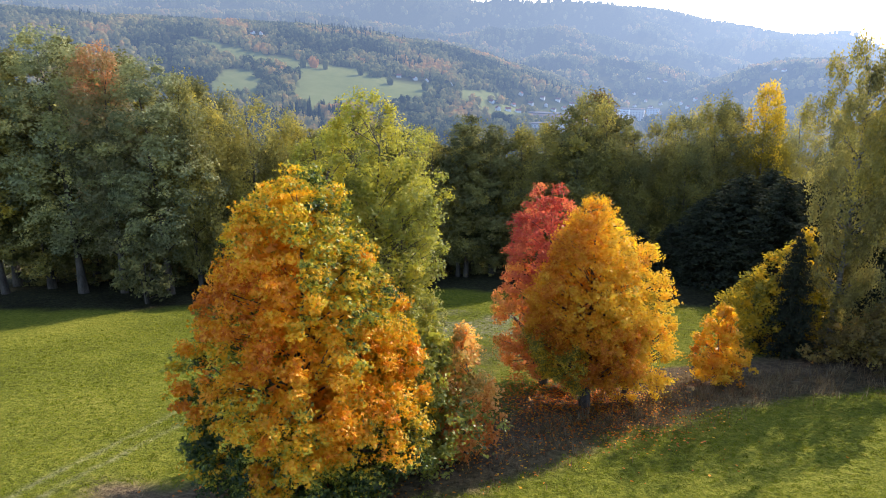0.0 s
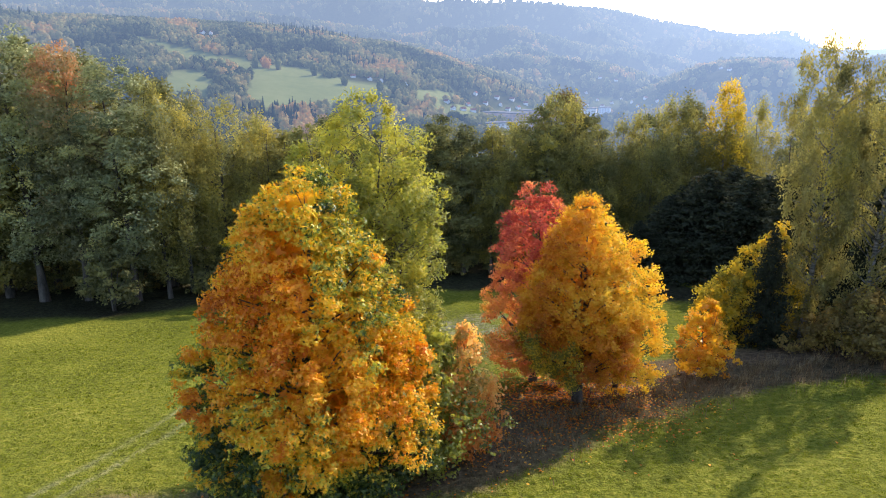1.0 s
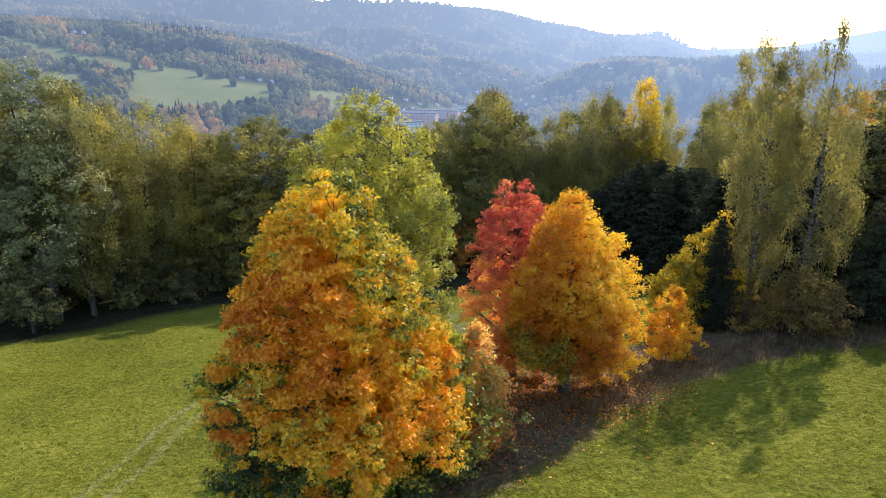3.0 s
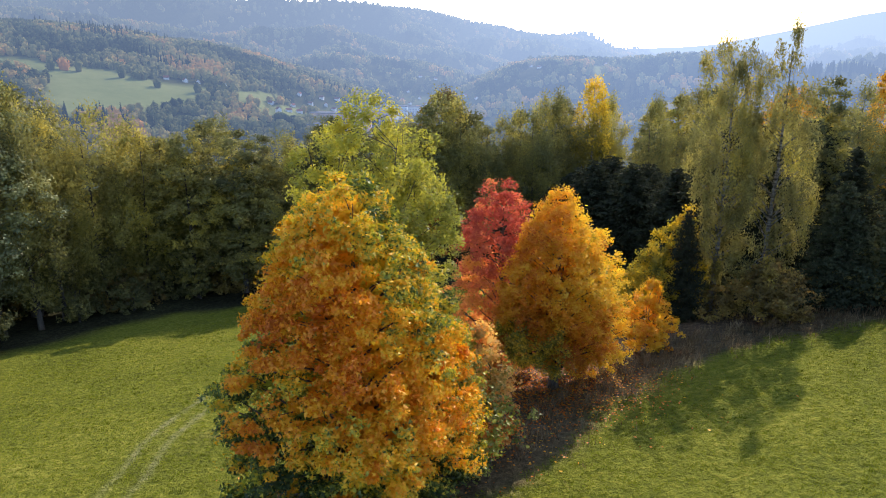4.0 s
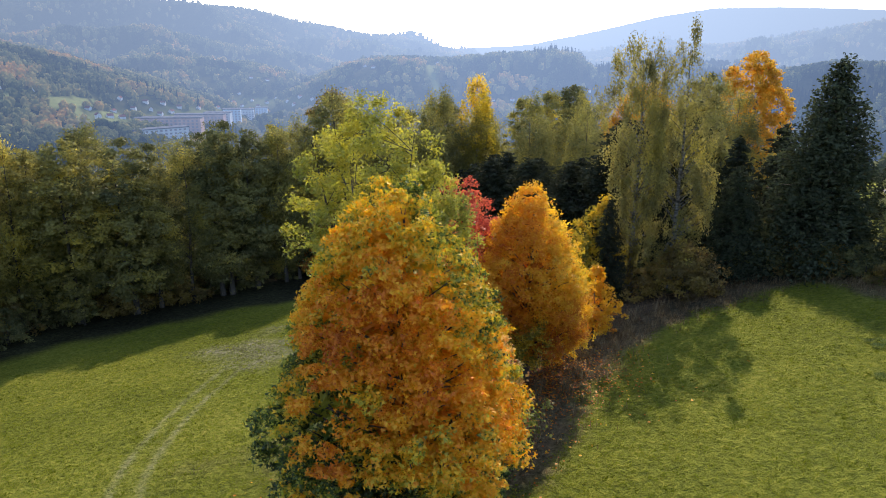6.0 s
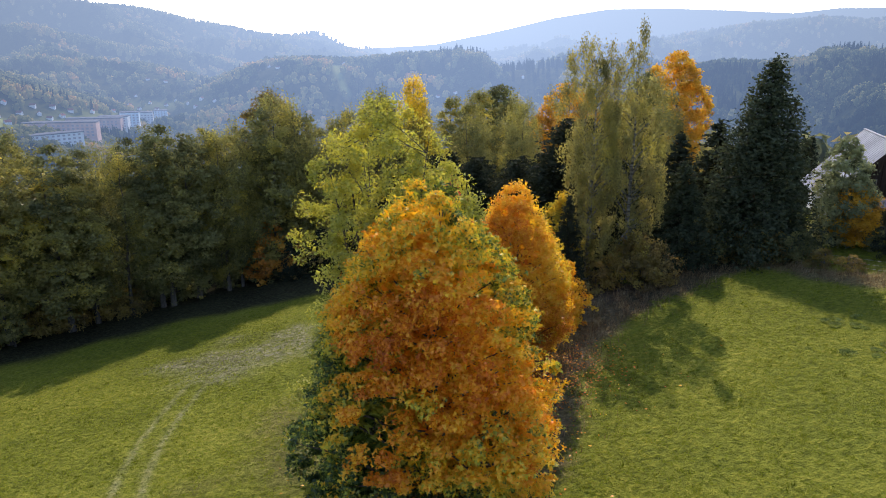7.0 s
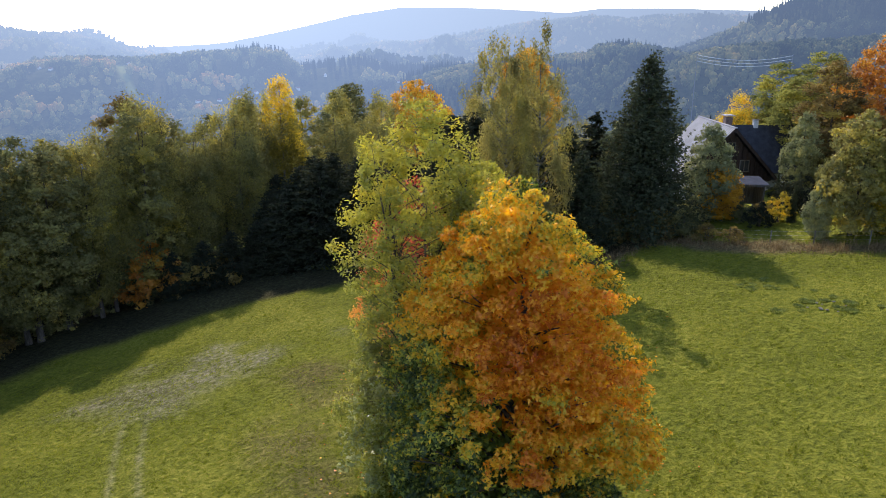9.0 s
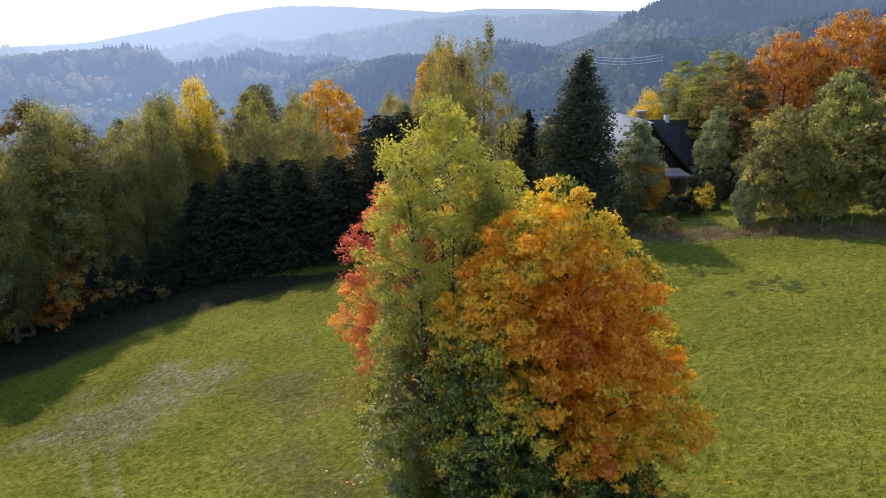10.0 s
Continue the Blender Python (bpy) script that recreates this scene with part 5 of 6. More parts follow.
    side /= np.linalg.norm(side, axis=1, keepdims=True) + 1e-9
    rise = np.cross(side, out)
    rise /= np.linalg.norm(rise, axis=1, keepdims=True) + 1e-9
    s = size[:, None]
    T = np.stack([c - side * s - rise * s * 0.6, c + side * s - rise * s * 0.6, c + rise * s], 1).reshape(-1, 3)
    tris = len(V) + np.arange(3 * m).reshape(-1, 3)
    return mesh_of("backdrop_woods", np.concatenate([V, T]), [quads, tris], [FAR_WOODS], {"hue": np.clip(np.concatenate([fh, hue[own] + 0.03 + g.normal(size=m) * 0.05]), 0, 1)})


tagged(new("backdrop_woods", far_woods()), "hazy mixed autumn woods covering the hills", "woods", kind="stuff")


# ---- grass and fallen leaves ----
def grass_tufts():
    """Tufts of three blades over the near meadow."""
    g = np.random.default_rng(17)
    n = 85000
    r = 34 * np.sqrt(g.random(n))
    a = g.uniform(0, 6.283, n)
    x, y = 4 + r * np.cos(a) * 1.15, 30 + r * np.sin(a)
    p = np.stack([x, y, 0 * x], -1)
    f = field(18, 1.3, 3)(p)
    litter, pale, track, wood = ground_masks(x, y)
    keep = (g.random(n) < 0.75 + 0.25 * f) & (litter < 0.75) & (wood < 0.5) & (track < 0.5)
    x, y, f, litter, pale = x[keep], y[keep], f[keep], litter[keep], pale[keep]
    z = land(x, y) + 0.05 * _patch(np.stack([x, y, 0 * x], -1))
    n = len(x)
    b = 3
    h = (g.uniform(0.02, 0.05, n) * (1 + 0.6 * f) + 0.02 * (g.random(n) < 0.15 + 0.1 * f))[:, None] * g.uniform(0.7, 1.2, (n, b))
    th = g.uniform(0, 6.283, (n, b))
    dx, dy = np.cos(th), np.sin(th)
    w = 0.022
    off = g.normal(size=(n, b, 2)) * 0.05
    bx, by = x[:, None] + off[..., 0], y[:, None] + off[..., 1]
    base = z[:, None] + 0.0
    v0 = np.stack([bx - dy * w, by + dx * w, base + 0 * bx], -1)
    v1 = np.stack([bx + dy * w, by - dx * w, base + 0 * bx], -1)
    v2 = np.stack([bx + dx * (0.05 + h * 1.9), by + dy * (0.05 + h * 1.9), base + h], -1)
    V = np.stack([v0, v1, v2], 2).reshape(-1, 3)
    hue = np.repeat(np.clip(0.5 + 0.25 * f + 0.2 * pale + 0.2 * litter + g.normal(size=n) * 0.09, 0, 0.9), b)
    # taller darker tufts that the mower or the deer left standing
    m, b = 11000, 14
    r, a = 36 * np.sqrt(g.random(m)), g.uniform(0, 6.283, m)
    x, y = 4 + r * np.cos(a) * 1.15, 32 + r * np.sin(a)
    f = field(28, 5.0, 3)(np.stack([x, y, 0 * x], -1))
    litter, pale, track, wood = ground_masks(x, y)
    keep = (g.random(m) < 0.5 + 0.5 * f) & (litter < 0.6) & (wood < 0.3) & (track < 0.4)
    x, y = x[keep], y[keep]
    m = len(x)
    wide, tall = g.uniform(0.06, 0.22, m), g.uniform(0.03, 0.11, m)
    th = g.uniform(0, 6.283, (m, b))
    rad = wide[:, None] * np.sqrt(g.random((m, b)))
    bx, by = x[:, None] + 1.5 * rad * np.cos(th), y[:, None] + rad * np.sin(th)
    base = (land(x, y) + 0.05 * _patch(np.stack([x, y, 0 * x], -1)))[:, None] + 0 * bx
    th = th + g.normal(size=(m, b)) * 0.8
    h = tall[:, None] * g.uniform(0.5, 1.2, (m, b))
    dx, dy = np.cos(th), np.sin(th)
    tuft = np.stack([np.stack([bx - dy * 0.02, by + dx * 0.02, base - 0.02], -1), np.stack([bx + dy * 0.02, by - dx * 0.02, base - 0.02], -1), np.stack([bx + dx * h * 0.9, by + dy * h * 0.9, base + h], -1)], 2)
    V = np.concatenate([V, tuft.reshape(-1, 3)])
    hue = np.concatenate([hue, np.clip(np.repeat(g.uniform(0.25, 0.9, m), b) + g.normal(size=m * b) * 0.1, 0, 0.9)])
    return mesh_of("grass", V, np.arange(len(V)).reshape(-1, 3), [GRASS], {"hue": hue})


GRASS = leaf_material("grass_blade", [(0.0, (0.05, 0.066, 0.008)), (0.5, (0.132, 0.156, 0.015)), (0.8, (0.205, 0.225, 0.024)), (1.0, (0.29, 0.295, 0.05))], 0.5, 0.0, 0.0)
tagged(new("grass", grass_tufts()), "short green meadow grass in uneven tufts", "grass", kind="stuff")


def dry_grass():
    """Tall dry grass and weeds beside the row of trees."""
    g = np.random.default_rng(37)
    n = 26000
    s = g.random(n)
    line = np.array(DRY)
    k = np.linspace(0, 1, len(line))
    x, y = np.interp(s, k, line[:, 0]) + g.normal(size=n) * 1.5, np.interp(s, k, line[:, 1]) + g.normal(size=n) * 1.3
    line, s = np.array(HEDGE), g.random(9000)
    k, n = np.linspace(0, 1, len(line)), n + 9000
    x = np.concatenate([x, np.interp(s, k, line[:, 0]) + g.normal(size=9000) * 0.8])
    y = np.concatenate([y, np.interp(s, k, line[:, 1]) + g.normal(size=9000) * 0.8])
    f = field(38, 1.6, 3)(np.stack([x, y, 0 * x], -1))
    keep = g.random(n) < 0.45 + 0.5 * f
    x, y, f = x[keep], y[keep], f[keep]
    n = len(x)
    z = land(x, y) + 0.05 * _patch(np.stack([x, y, 0 * x], -1))
    h = g.uniform(0.15, 0.5, n) * (1 + 0.5 * f)
    th, lean = g.uniform(0, 6.283, n), g.uniform(0.2, 0.9, n)
    dx, dy = np.cos(th), np.sin(th)
    v0 = np.stack([x - dy * 0.014, y + dx * 0.014, z - 0.02], -1)
    v1 = np.stack([x + dy * 0.014, y - dx * 0.014, z - 0.02], -1)
    v2 = np.stack([x + dx * h * lean, y + dy * h * lean, z + h], -1)
    V = np.stack([v0, v1, v2], 1).reshape(-1, 3)
    return mesh_of("dry_grass", V, np.arange(3 * n).reshape(-1, 3), [DRY_STALK], {"hue": np.clip(0.5 + 0.2 * f + g.normal(size=n) * 0.2, 0, 1)})


DRY_STALK = leaf_material("dry_stalk", [(0.0, (0.075, 0.048, 0.028)), (0.5, (0.18, 0.12, 0.068)), (1.0, (0.34, 0.255, 0.15))], 0.3, 0.0, 0.0)
RANK = leaf_material("rank_grass", [(0.0, (0.09, 0.12, 0.03)), (0.5, (0.19, 0.23, 0.075)), (1.0, (0.32, 0.35, 0.17))], 0.5, 0.0, 0.15)


TUFT_A, TUFT_B = (19.9, 16.5, 1.1, 1.5), (21.9, 20.6, 0.8, 1.1)


def tussocks():
    """Tussocks of rank dark grass about the stones: one mesh, several copies."""
    g = np.random.default_rng(43)
    n = 260
    r, a = 0.42 * np.sqrt(g.random(n)), g.uniform(0, 6.283, n)
    x, y = r * np.cos(a), r * np.sin(a)
    h = g.uniform(0.12, 0.3, n) * (1.15 - r)
    th = a + g.normal(size=n) * 0.7
    dx, dy = np.cos(th), np.sin(th)
    v0, v1 = np.stack([x - dy * 0.02, y + dx * 0.02, 0 * x - 0.05], -1), np.stack([x + dy * 0.02, y - dx * 0.02, 0 * x - 0.05], -1)
    v2 = np.stack([x + dx * h * 0.7, y + dy * h * 0.7, h], -1)
    me = mesh_of("tussock", np.stack([v0, v1, v2], 1).reshape(-1, 3), np.arange(3 * n).reshape(-1, 3), [RANK], {"hue": np.clip(0.45 + g.normal(size=n) * 0.25, 0, 1)})
    first = None
    for k in range(24):
        cx, cy, sx, sy = (TUFT_A if k < 16 else TUFT_B)
        x, y = cx + g.normal() * sx, cy + g.normal() * sy
        m = pose(x, y, float(land(x, y)) + 0.02, 0, 0, g.uniform(0, 360)) @ Matrix.Diagonal((*[g.uniform(0.4, 1.0)] * 2, g.uniform(0.35, 0.75), 1))
        if first is None:
            first = tagged(new("grass_tussock", me), "dark green tussock of rank grass in the meadow", "grass", "tussocks in the meadow")
            first.matrix_world = m
        else:
            copy_thing(first, m)


tussocks()
tagged(new("dry_grass", dry_grass()), "tall brownish dry grass beside the trees", "grass", kind="stuff")


def leaf_litter():
    """Fallen leaves under the row of trees."""
    g = np.random.default_rng(19)
    pts, hue = [], []
    for x0, y0, spread, n, mid in [(-5.0, 23.3, 4.0, 900, 0.22), (6.9, 31.6, 4.2, 4200, 0.12), (9.8, 33.4, 3.2, 900, 0.5), (5.5, 35, 3.5, 500, 0.15), (1.5, 27, 2.6, 600, 0.3), (-3, 28.5, 3.4, 350, 0.3)]:
        x, y = x0 + g.normal(size=n) * spread * 0.6, y0 + g.normal(size=n) * spread * 0.6
        z = land(x, y) + 0.05 * _patch(np.stack([x, y, 0 * x], -1)) + g.uniform(0.04, 0.09, n)
        pts.append(np.stack([x, y, z], -1)), hue.append(np.clip(mid + g.normal(size=n) * 0.2, 0, 0.7))
    v, f = leaves(g, np.concatenate(pts), 0.13, 0.8, 0.0)
    k = np.repeat(np.concatenate(pts)[:, 2], 4)
    v[:, 2] = k + (v[:, 2] - k) * 0.25
    return mesh_of("fallen_leaves", v, f, [MAPLE], {"hue": np.repeat(np.concatenate(hue), 2)})


tagged(new("fallen_leaves", leaf_litter()), "orange and brown fallen leaves under the trees", "leaves", kind="stuff")

# ---- house ----
WOOD_DARK = solid("dark_stained_boards", [(0.2, (0.022, 0.013, 0.010)), (0.8, (0.06, 0.035, 0.026))], 1.5, 0.7, 0.4, stretch=(3, 3, 0.3))
WHITE_WALL = solid("white_render", [(0.2, (0.55, 0.54, 0.52)), (0.8, (0.78, 0.77, 0.75))], 1.0, 0.85, 0.2)
SHEET = solid("pale_sheet_roof", [(0.2, (0.25, 0.25, 0.265)), (0.8, (0.33, 0.33, 0.35))], 0.6, 0.8, 0.1, spec=0.15)
SLATE = solid("dark_slate", [(0.2, (0.02, 0.021, 0.026)), (0.8, (0.055, 0.056, 0.065))], 1.6, 0.6, 0.4)
BLUE_GREY = solid("blue_grey_felt", [(0.2, (0.028, 0.033, 0.048)), (0.8, (0.055, 0.062, 0.085))], 1.2, 0.95, 0.2, spec=0.05)
GREY_WOOD = solid("weathered_wood", [(0.2, (0.07, 0.06, 0.05)), (0.8, (0.20, 0.18, 0.155))], 2.0, 0.85, 0.4, stretch=(3, 3, 0.4))
GLASS = solid("dark_window_glass", [(0.2, (0.02, 0.024, 0.03)), (0.8, (0.04, 0.045, 0.055))], 1.0, 0.08, 0.0, spec=0.6)
WIRE = solid("galvanised_wire", [(0.2, (0.3, 0.3, 0.3)), (0.8, (0.45, 0.45, 0.45))], 5, 0.45, 0.0, metal=0.8)
BRICK = solid("chimney_brick", [(0.2, (0.16, 0.10, 0.08)), (0.8, (0.28, 0.20, 0.17))], 4, 0.85, 0.3)


def box(bm, lo, hi, m=None):
    """A box between two corners, with slightly bevelled edges, moved by m."""
    r = bmesh.ops.create_cube(bm, size=1.0)
    size = [hi[k] - lo[k] for k in range(3)]
    mid = [(hi[k] + lo[k]) / 2 for k in range(3)]
    mat = Matrix.Translation(mid) @ Matrix.Diagonal((*size, 1))
    bmesh.ops.transform(bm, matrix=(m or Matrix()) @ mat, verts=r["verts"])
    return r["verts"]


def boxed(lo, hi, m=None, bevel=0.0):
    bm = bmesh.new()
    box(bm, lo, hi, m)
    if bevel:
        bmesh.ops.bevel(bm, geom=bm.edges[:], offset=bevel, segments=2, affect="EDGES", profile=0.5)
    return bm


def prism(outline, depth, m=None):
    """A polygon in the x-z plane, drawn out along y from 0 to depth."""
    bm = bmesh.new()
    front = [bm.verts.new((x, 0, z)) for x, z in outline]
    back = [bm.verts.new((x, depth, z)) for x, z in outline]
    bm.faces.new(front), bm.faces.new(back[::-1])
    n = len(outline)
    for k in range(n):
        bm.faces.new((front[(k + 1) % n], front[k], back[k], back[(k + 1) % n]))
    bmesh.ops.recalc_face_normals(bm, faces=bm.faces[:])
    if m:
        bmesh.ops.transform(bm, matrix=m, verts=bm.verts[:])
    return bm


def window_part(parent, x, z, w, h, m):
    """A window on the plane y = 0 of m: frame, sill, and panes."""
    win = part("window", boxed((x - w / 2, -0.03, z), (x + w / 2, 0.06, z + h), m), parent, "", GLASS)
    for lo, hi in (((x - w / 2 - 0.07, -0.07, z - 0.07), (x - w / 2, 0.05, z + h + 0.07)), ((x + w / 2, -0.07, z - 0.07), (x + w / 2 + 0.07, 0.05, z + h + 0.07)),
                   ((x - w / 2, -0.07, z + h), (x + w / 2, 0.05, z + h + 0.07)), ((x - 0.03, -0.06, z), (x + 0.03, 0.05, z + h))):
        part("frame", boxed(lo, hi, m), win, "", GREY_WOOD)
    part("sill", boxed((x - w / 2 - 0.12, -0.14, z - 0.13), (x + w / 2 + 0.12, 0.05, z - 0.07), m), win, "", GREY_WOOD)


def build_house():
    """The chalet: a board-clad gable with a pale sheet roof, and a slate-roofed wing."""
    apex = Vector((56.4, 31.1, 6.6))
    turn = -55.0
    floor_z = -1.4
    house = empty_thing("house", (apex.x, apex.y, floor_z), "dark timber chalet with pale metal roof and white base", "house", turn=turn)
    H, half, eave = apex.z - floor_z, 5.2, 2.5
    part("base_wall", boxed((-half + 0.5, 0.25, -0.6), (half - 0.5, 10.2, eave)), house, "white rendered base wall", WHITE_WALL)
    part("gable_wall", prism([(-half + 0.35, eave - 0.2), (half - 0.35, eave - 0.2), (0, H - 0.35)], 10.0, Matrix.Translation((0, 0.15, 0))), house, "dark stained board gable", WOOD_DARK)
    for k in range(-9, 10):
        x = k * 0.5
        top = H - 0.5 - abs(x) * (H - eave) / half
        if top > eave + 0.1:
            part("board", boxed((x - 0.19, 0.0, eave - 0.25), (x + 0.19, 0.14, top)), house, "", WOOD_DARK)
    slope = math.atan2(H - eave, half)
    L = half / math.cos(slope) + 0.55
    for s, mat, name in ((-1, SHEET, "pale sheet-metal roof side"), (1, SLATE, "dark slate roof side")):
        m = Matrix.Translation((0, -0.6, H)) @ Matrix.Rotation(s * slope, 4, "Y")
        lo, hi = ((0, 0, -0.06), (L, 11.4, 0.10)) if s > 0 else ((-L, 0, -0.06), (0, 11.4, 0.10))
        roof = part("roof", boxed(lo, hi, m), house, name, mat)
        if s < 0:
            for q in range(20):
                part("seam", boxed((-L, 0.25 + q * 0.57, 0.10), (0, 0.29 + q * 0.57, 0.14), m), roof, "", SHEET)
        part("verge_board", boxed((lo[0], -0.05, -0.22), (hi[0], 0.0, 0.08), m), house, "", WOOD_DARK)
    part("ridge_cap", boxed((-0.14, -0.65, H + 0.06), (0.14, 10.85, H + 0.16)), house, "", SHEET)
    # wing to the other side, its roof turned to the meadow
    wing = Matrix.Translation((0.4, 4.6, 0))
    part("wing_wall", boxed((0, -2.6, -0.6), (7.6, 2.6, 3.4), wing), house, "white rendered wing wall", WHITE_WALL)
    part("wing_gable", prism([(-2.7, 3.3), (2.7, 3.3), (0, H - 0.7)], 7.5, wing @ Matrix.Rotation(radians(-90), 4, "Z")), house, "", WOOD_DARK)
    ws = math.atan2(H - 0.4 - 3.0, 3.4)
    for s in (-1, 1):
        m = wing @ Matrix.Translation((-0.2, 0, H - 0.25)) @ Matrix.Rotation(-s * ws, 4, "X")
        Lw = 3.4 / math.cos(ws) + 0.3
        part("roof", boxed((0, 0 if s > 0 else -Lw, -0.06), (8.3, Lw if s > 0 else 0, 0.09), m), house, "dark slate wing roof", SLATE)
    chim = part("chimney", boxed((1.6, 6.4, H - 2.8), (2.4, 7.3, H + 0.45), None, 0.02), house, "brick chimney with a pale cap", BRICK)
    part("cap", boxed((1.4, 6.2, H + 0.6), (2.6, 7.5, H + 0.7), None, 0.01), chim, "pale metal cap", SHEET)
    chim2 = part("chimney", boxed((4.0, 4.3, H - 0.9), (4.5, 4.8, H + 0.35), None, 0.02), house, "", WHITE_WALL)
    part("cap", boxed((3.92, 4.22, H + 0.37), (4.58, 4.88, H + 0.44)), chim2, "", GREY_WOOD)
    m0 = Matrix.Translation((0, 0.0, 0))
    for x, z, w, h in ((-1.6, 3.4, 0.9, 1.1), (1.6, 3.4, 0.9, 1.1), (0, 5.6, 0.7, 0.8)):
        window_part(house, x, z, w, h, m0)
    window_part(house, 2.9, 0.9, 1.1, 1.2, Matrix.Translation((0, 0.25, 0)))
    return house


build_house()


def build_shed():
    """An open garden shelter with a felt roof on posts."""
    x0, y0 = 46.0, 27.6
    z0 = float(land(x0, y0)) + 0.35
    shed = empty_thing("garden_shelter", (x0, y0, z0), "low garden shelter with blue-grey felt roof", "shelter", turn=-62)
    for x in (-1.8, 0, 1.8):
        for y in (-1.4, 1.4):
            part("post", boxed((x - 0.07, y - 0.07, -0.4), (x + 0.07, y + 0.07, 2.42 + 0.05 * y), None, 0.01), shed, "", GREY_WOOD)
    tilt = Matrix.Translation((0, 0, 2.5)) @ Matrix.Rotation(math.atan2(0.05, 1.0), 4, "X")
    part("roof", boxed((-2.15, -1.7, -0.03), (2.15, 1.7, 0.09), tilt, 0.015), shed, "blue-grey felt roof", BLUE_GREY)
    part("fascia", boxed((-2.17, -1.74, -0.14), (2.17, -1.7, 0.07), tilt), shed, "", GREY_WOOD)
    part("back_wall", boxed((-1.8, 1.36, 0.0), (1.8, 1.42, 2.3)), shed, "", GREY_WOOD)
    part("side_wall", boxed((1.77, -1.3, 0.0), (1.83, 1.3, 2.3)), shed, "", GREY_WOOD)
    part("rail", boxed((-1.8, -1.42, 0.85), (0.0, -1.36, 0.95)), shed, "", GREY_WOOD)
    part("cloth", boxed((-1.7, -1.36, 0.1), (-0.1, -1.33, 0.85)), shed, "blue cloth hung on the rail", BLUE_GREY)


build_shed()


def build_fence():
    """A wire fence on wooden posts between meadow and garden."""
    line = [(36.0, 33.2), (35.2, 29.0), (34.0, 25.4), (33.0, 22.2), (32.6, 19.2), (32.4, 15.7), (31.8, 12.0), (30.6, 7.0)]
    x0, y0 = line[0]
    fence = empty_thing("wire_fence", (x0, y0, float(land(x0, y0))), "low wire fence on grey wooden posts", "fence")
    base = Vector(fence.matrix_world.translation)
    tops = []
    for (ax, ay), (bx, by) in zip(line, line[1:]):
        n = max(1, round(math.hypot(bx - ax, by - ay) / 2.4))
        for k in range(n):
            x, y = ax + (bx - ax) * k / n, ay + (by - ay) * k / n
            z = float(land(x, y))
            p = Vector((x, y, z)) - base
            part("post", boxed((p.x - 0.04, p.y - 0.04, p.z - 0.3), (p.x + 0.04, p.y + 0.04, p.z + 1.0), None, 0.012), fence, "", GREY_WOOD)
            tops.append(p)
    for h in (0.3, 0.6, 0.92):
        pts = np.array([(p.x, p.y, p.z + h) for p in tops])
        part("wire", mesh_of("wire", *tubes([(pts, np.full(len(pts), 0.004))], 5), [WIRE]), fence)


build_fence()

# stones where the turf is broken
def build_stones():
    g = np.random.default_rng(23)
    for k in range(9):
        x, y = 18.9 + g.normal() * 0.7, 16.7 + g.normal() * 0.5
        bm = bmesh.new()
        bmesh.ops.create_icosphere(bm, subdivisions=2, radius=1.0)
        for v in bm.verts:
            v.co *= 1 + 0.22 * noise.noise(v.co * 1.7 + Vector((k * 3.1, 0, 0)))
        s = g.uniform(0.04, 0.10)
        bmesh.ops.transform(bm, matrix=Matrix.Diagonal((s * 1.3, s, s * 0.6, 1)), verts=bm.verts[:])
        me = bpy.data.meshes.new("stone")
        bm.to_mesh(me)
        bm.free()
        me.materials.append(STONE)
        ob = tagged(new("stone", me), "small grey stone lying in the turf", "stone", "stones in the turf")
        ob.matrix_world = pose(x, y, float(land(x, y)) + 0.05 + s * 0.2, 0, 0, g.uniform(0, 360))


STONE = solid("field_stone", [(0.2, (0.14, 0.13, 0.11)), (0.8, (0.28, 0.26, 0.22))], 6, 0.85, 0.5)
build_stones()


# ---- town in the valley ----
def wall_colour(a, b):
    def colour(nt):
        r = ramp(nt, [(0.3, a), (0.7, b)])
        nt.links.new(noise_node(nt, 0.15, 4), r.inputs[0])
        return r.outputs[0]
    return colour


TOWN_PINK = painted_haze_material("far_pink_render", wall_colour((0.55, 0.36, 0.30), (0.68, 0.47, 0.40)))
TOWN_WHITE = painted_haze_material("far_white_render", wall_colour((0.58, 0.58, 0.57), (0.72, 0.71, 0.70)))
TOWN_BLUE = painted_haze_material("far_blue_render", wall_colour((0.48, 0.58, 0.66), (0.60, 0.68, 0.75)))
TOWN_ROOF = painted_haze_material("far_red_tile", wall_colour((0.20, 0.085, 0.06), (0.30, 0.14, 0.10)))
TOWN_GREY = painted_haze_material("far_grey_roof", wall_colour((0.13, 0.13, 0.14), (0.22, 0.22, 0.23)))
TOWN_GLASS = painted_haze_material("far_window", wall_colour((0.33, 0.29, 0.29), (0.42, 0.38, 0.38)))


_bm = boxed((-1.0, -0.06, -0.75), (1.0, 0.1, 0.75))
WINDOW_MESH = bpy.data.meshes.new("window")
_bm.to_mesh(WINDOW_MESH)
_bm.free()
WINDOW_MESH.materials.append(TOWN_GLASS)


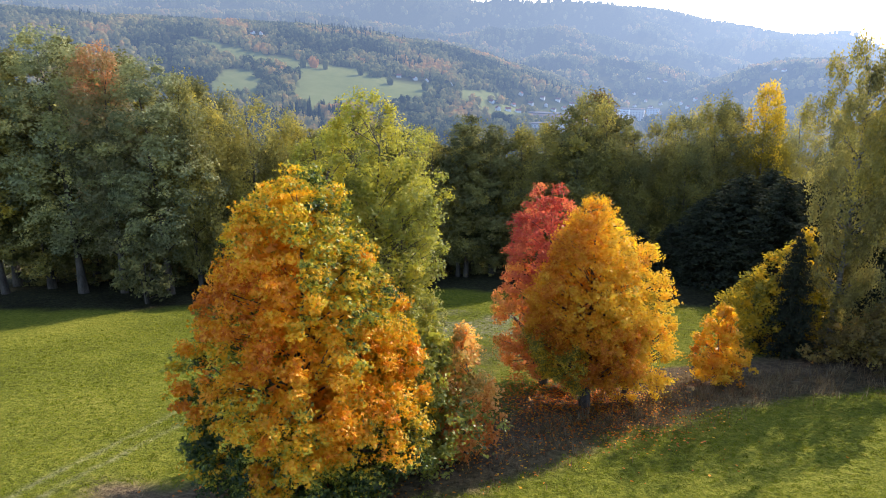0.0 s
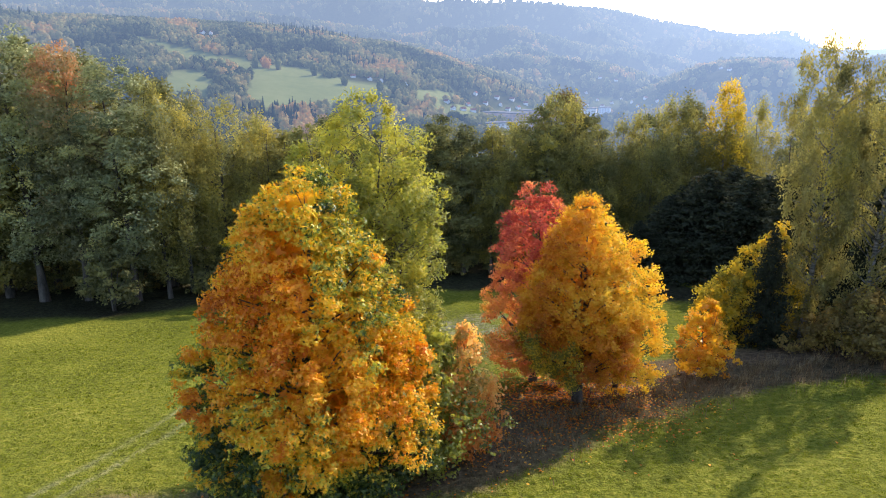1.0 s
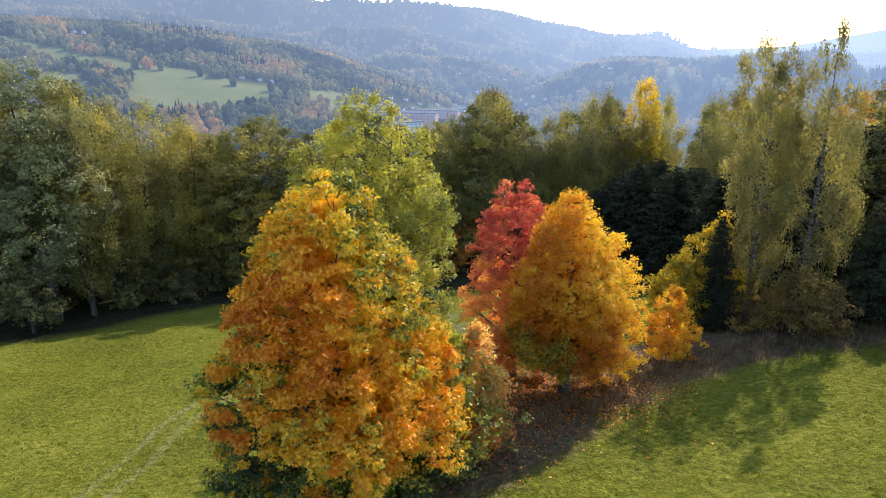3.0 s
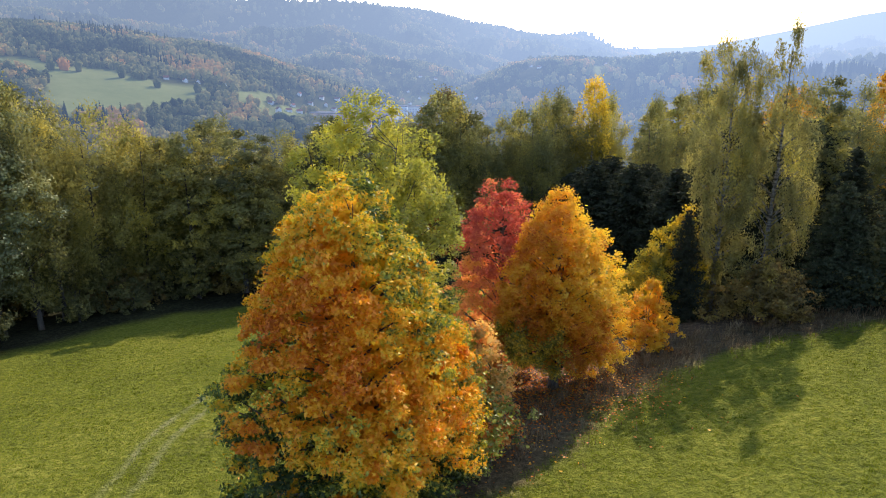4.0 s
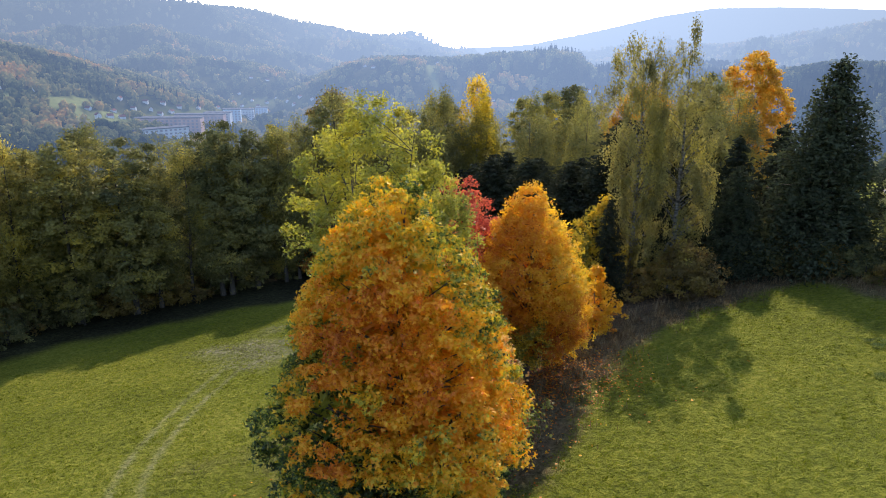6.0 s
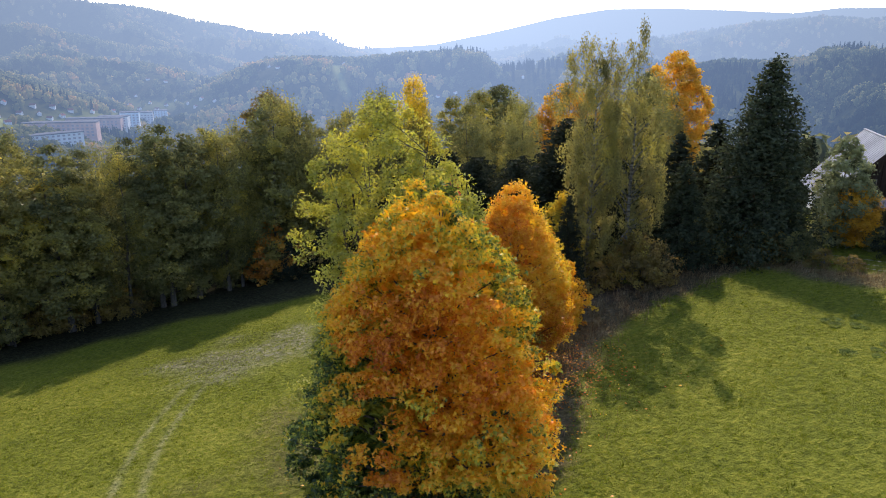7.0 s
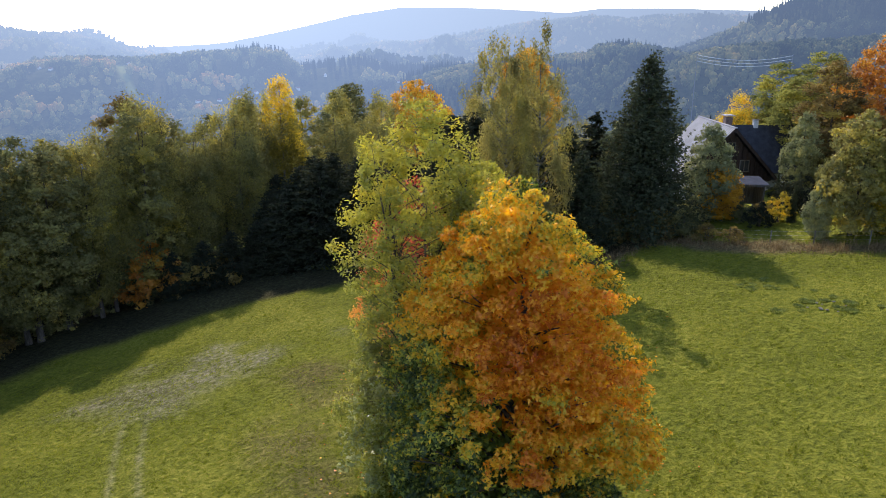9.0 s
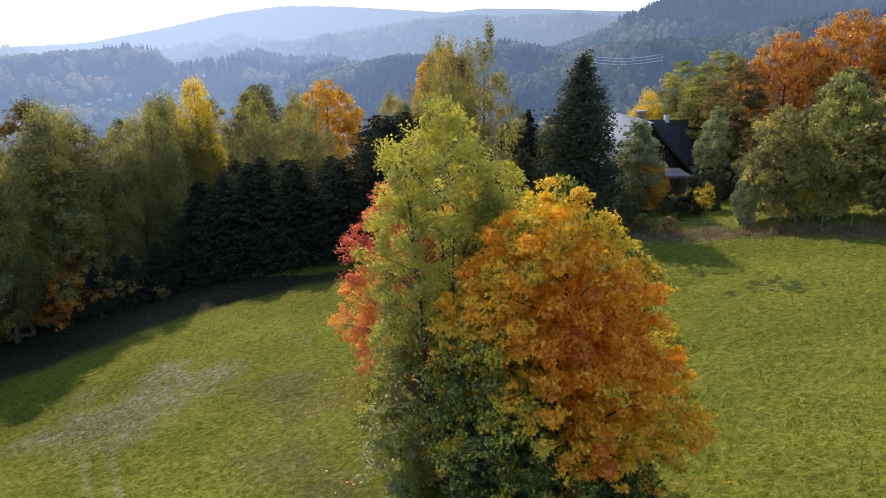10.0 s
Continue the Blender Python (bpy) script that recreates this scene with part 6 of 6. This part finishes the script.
def town_block(b, e, length, depth, height, turn, mat, label):
    """A block of flats: walls, flat roof with a parapet, and rows of windows."""
    x, y, z, r = on_land(b, e)
    ob = empty_thing("apartment_block", (x, y, z), label, "building", "blocks of flats in the valley", turn)
    part("wall", boxed((-length / 2, -depth / 2, -12), (length / 2, depth / 2, height)), ob, "", mat)
    part("roof", boxed((-length / 2 - 0.4, -depth / 2 - 0.4, height), (length / 2 + 0.4, depth / 2 + 0.4, height + 0.9)), ob, "", TOWN_GREY)
    for f in range(int(height / 2.9)):
        for k in range(int(length / 4)):
            pane = part("window", WINDOW_MESH, ob)
            pane.location = (-length / 2 + 2.5 + k * 4, -depth / 2, f * 2.9 + 1.75)
    return ob


for b, e, l, d, h, turn, mat, label in [
    (9.2, -6.75, 62, 13, 13, -28, TOWN_PINK, "long pink block of flats in the valley"), (11.6, -6.5, 55, 13, 14, -30, TOWN_PINK, "long pink block of flats in the valley"),
    (8.3, -7.3, 46, 12, 9, 8, TOWN_WHITE, "low white flat-roofed hall in the valley"), (14.0, -6.3, 20, 14, 16, -20, TOWN_BLUE, "pale blue tower block in the valley"),
    (15.2, -6.25, 20, 14, 17, -20, TOWN_WHITE, "white tower block in the valley"), (16.4, -6.0, 18, 14, 15, -20, TOWN_BLUE, "pale blue tower block in the valley"),
    (12.9, -6.5, 30, 13, 15, -28, TOWN_WHITE, "white block of flats in the valley"),
]:
    town_block(b, e, l, d, h, turn, mat, label)


def town_house():
    """A small far house: walls, gable roof, window, chimney."""
    ob = empty_thing("cottage", (0, 0, 0), "small white cottage with gable roof in the valley", "house", "cottages across the valley")
    part("wall", prism([(-4.5, -4), (4.5, -4), (4.5, 4.2), (0, 8.2), (-4.5, 4.2)], 12, Matrix.Translation((0, -6, 0))), ob, "", TOWN_WHITE)
    sl = math.atan2(4.0, 4.5)
    for s in (-1, 1):
        m = Matrix.Translation((0, -6.5, 8.35)) @ Matrix.Rotation(s * sl, 4, "Y")
        part("roof", boxed((0 if s > 0 else -6.7, 0, -0.1), (6.7 if s > 0 else 0, 13, 0.15), m), ob, "", TOWN_ROOF)
    part("chimney", boxed((0.8, 1, 6.5), (1.6, 1.8, 9.4)), ob, "", TOWN_GREY)
    for x in (-2.2, 1.2):
        part("window", boxed((x, -6.08, 1.2), (x + 1.1, -5.9, 2.6)), ob, "", TOWN_GLASS)
    return ob


g = np.random.default_rng(29)
first = None
for x, y, z, r in HOMES:
    m = pose(x, y, z, 0, 0, g.uniform(0, 360)) @ Matrix.Scale(0.46, 4)
    if first is None:
        first = town_house()
        first.matrix_world = m
    else:
        copy_thing(first, pose(0, 0, 0)).matrix_basis = m


def power_lines():
    """Far wires strung across the valley between two lattice masts."""
    ends = [(-26 + 600 * math.sin(radians(w)), 17 + 600 * math.cos(radians(w))) for w in (74.6, 81.0)]
    a, b = [Vector((x, y, float(land(x, y)))) for x, y in ends]
    ob = empty_thing("power_line", a, "pale power line wires across a wooded slope", "power line")
    top = EYE - 600 * math.tan(radians(1.35))
    A, B = Vector((0, 0, top - a.z)), Vector((b.x - a.x, b.y - a.y, top - a.z))
    for k in range(3):
        t = np.linspace(0, 1, 24)
        pts = np.array([A + (B - A) * s + Vector((0, 0, -2.3 * k - 15 * s * (1 - s))) for s in t])
        part("wire", mesh_of("wire", *tubes([(pts, np.full(24, 0.2))], 5), [TOWN_WHITE]), ob)
    for foot, p in ((0.0, Vector((0, 0, 0))), (b.z - a.z, Vector((b.x - a.x, b.y - a.y, 0)))):
        pts = np.array([p + Vector((0, 0, foot - 3)), p + Vector((0, 0, top - a.z + 1))])
        part("mast", mesh_of("mast", *tubes([(pts, np.array([0.45, 0.2]))], 6), [TOWN_GREY]), ob)


power_lines()
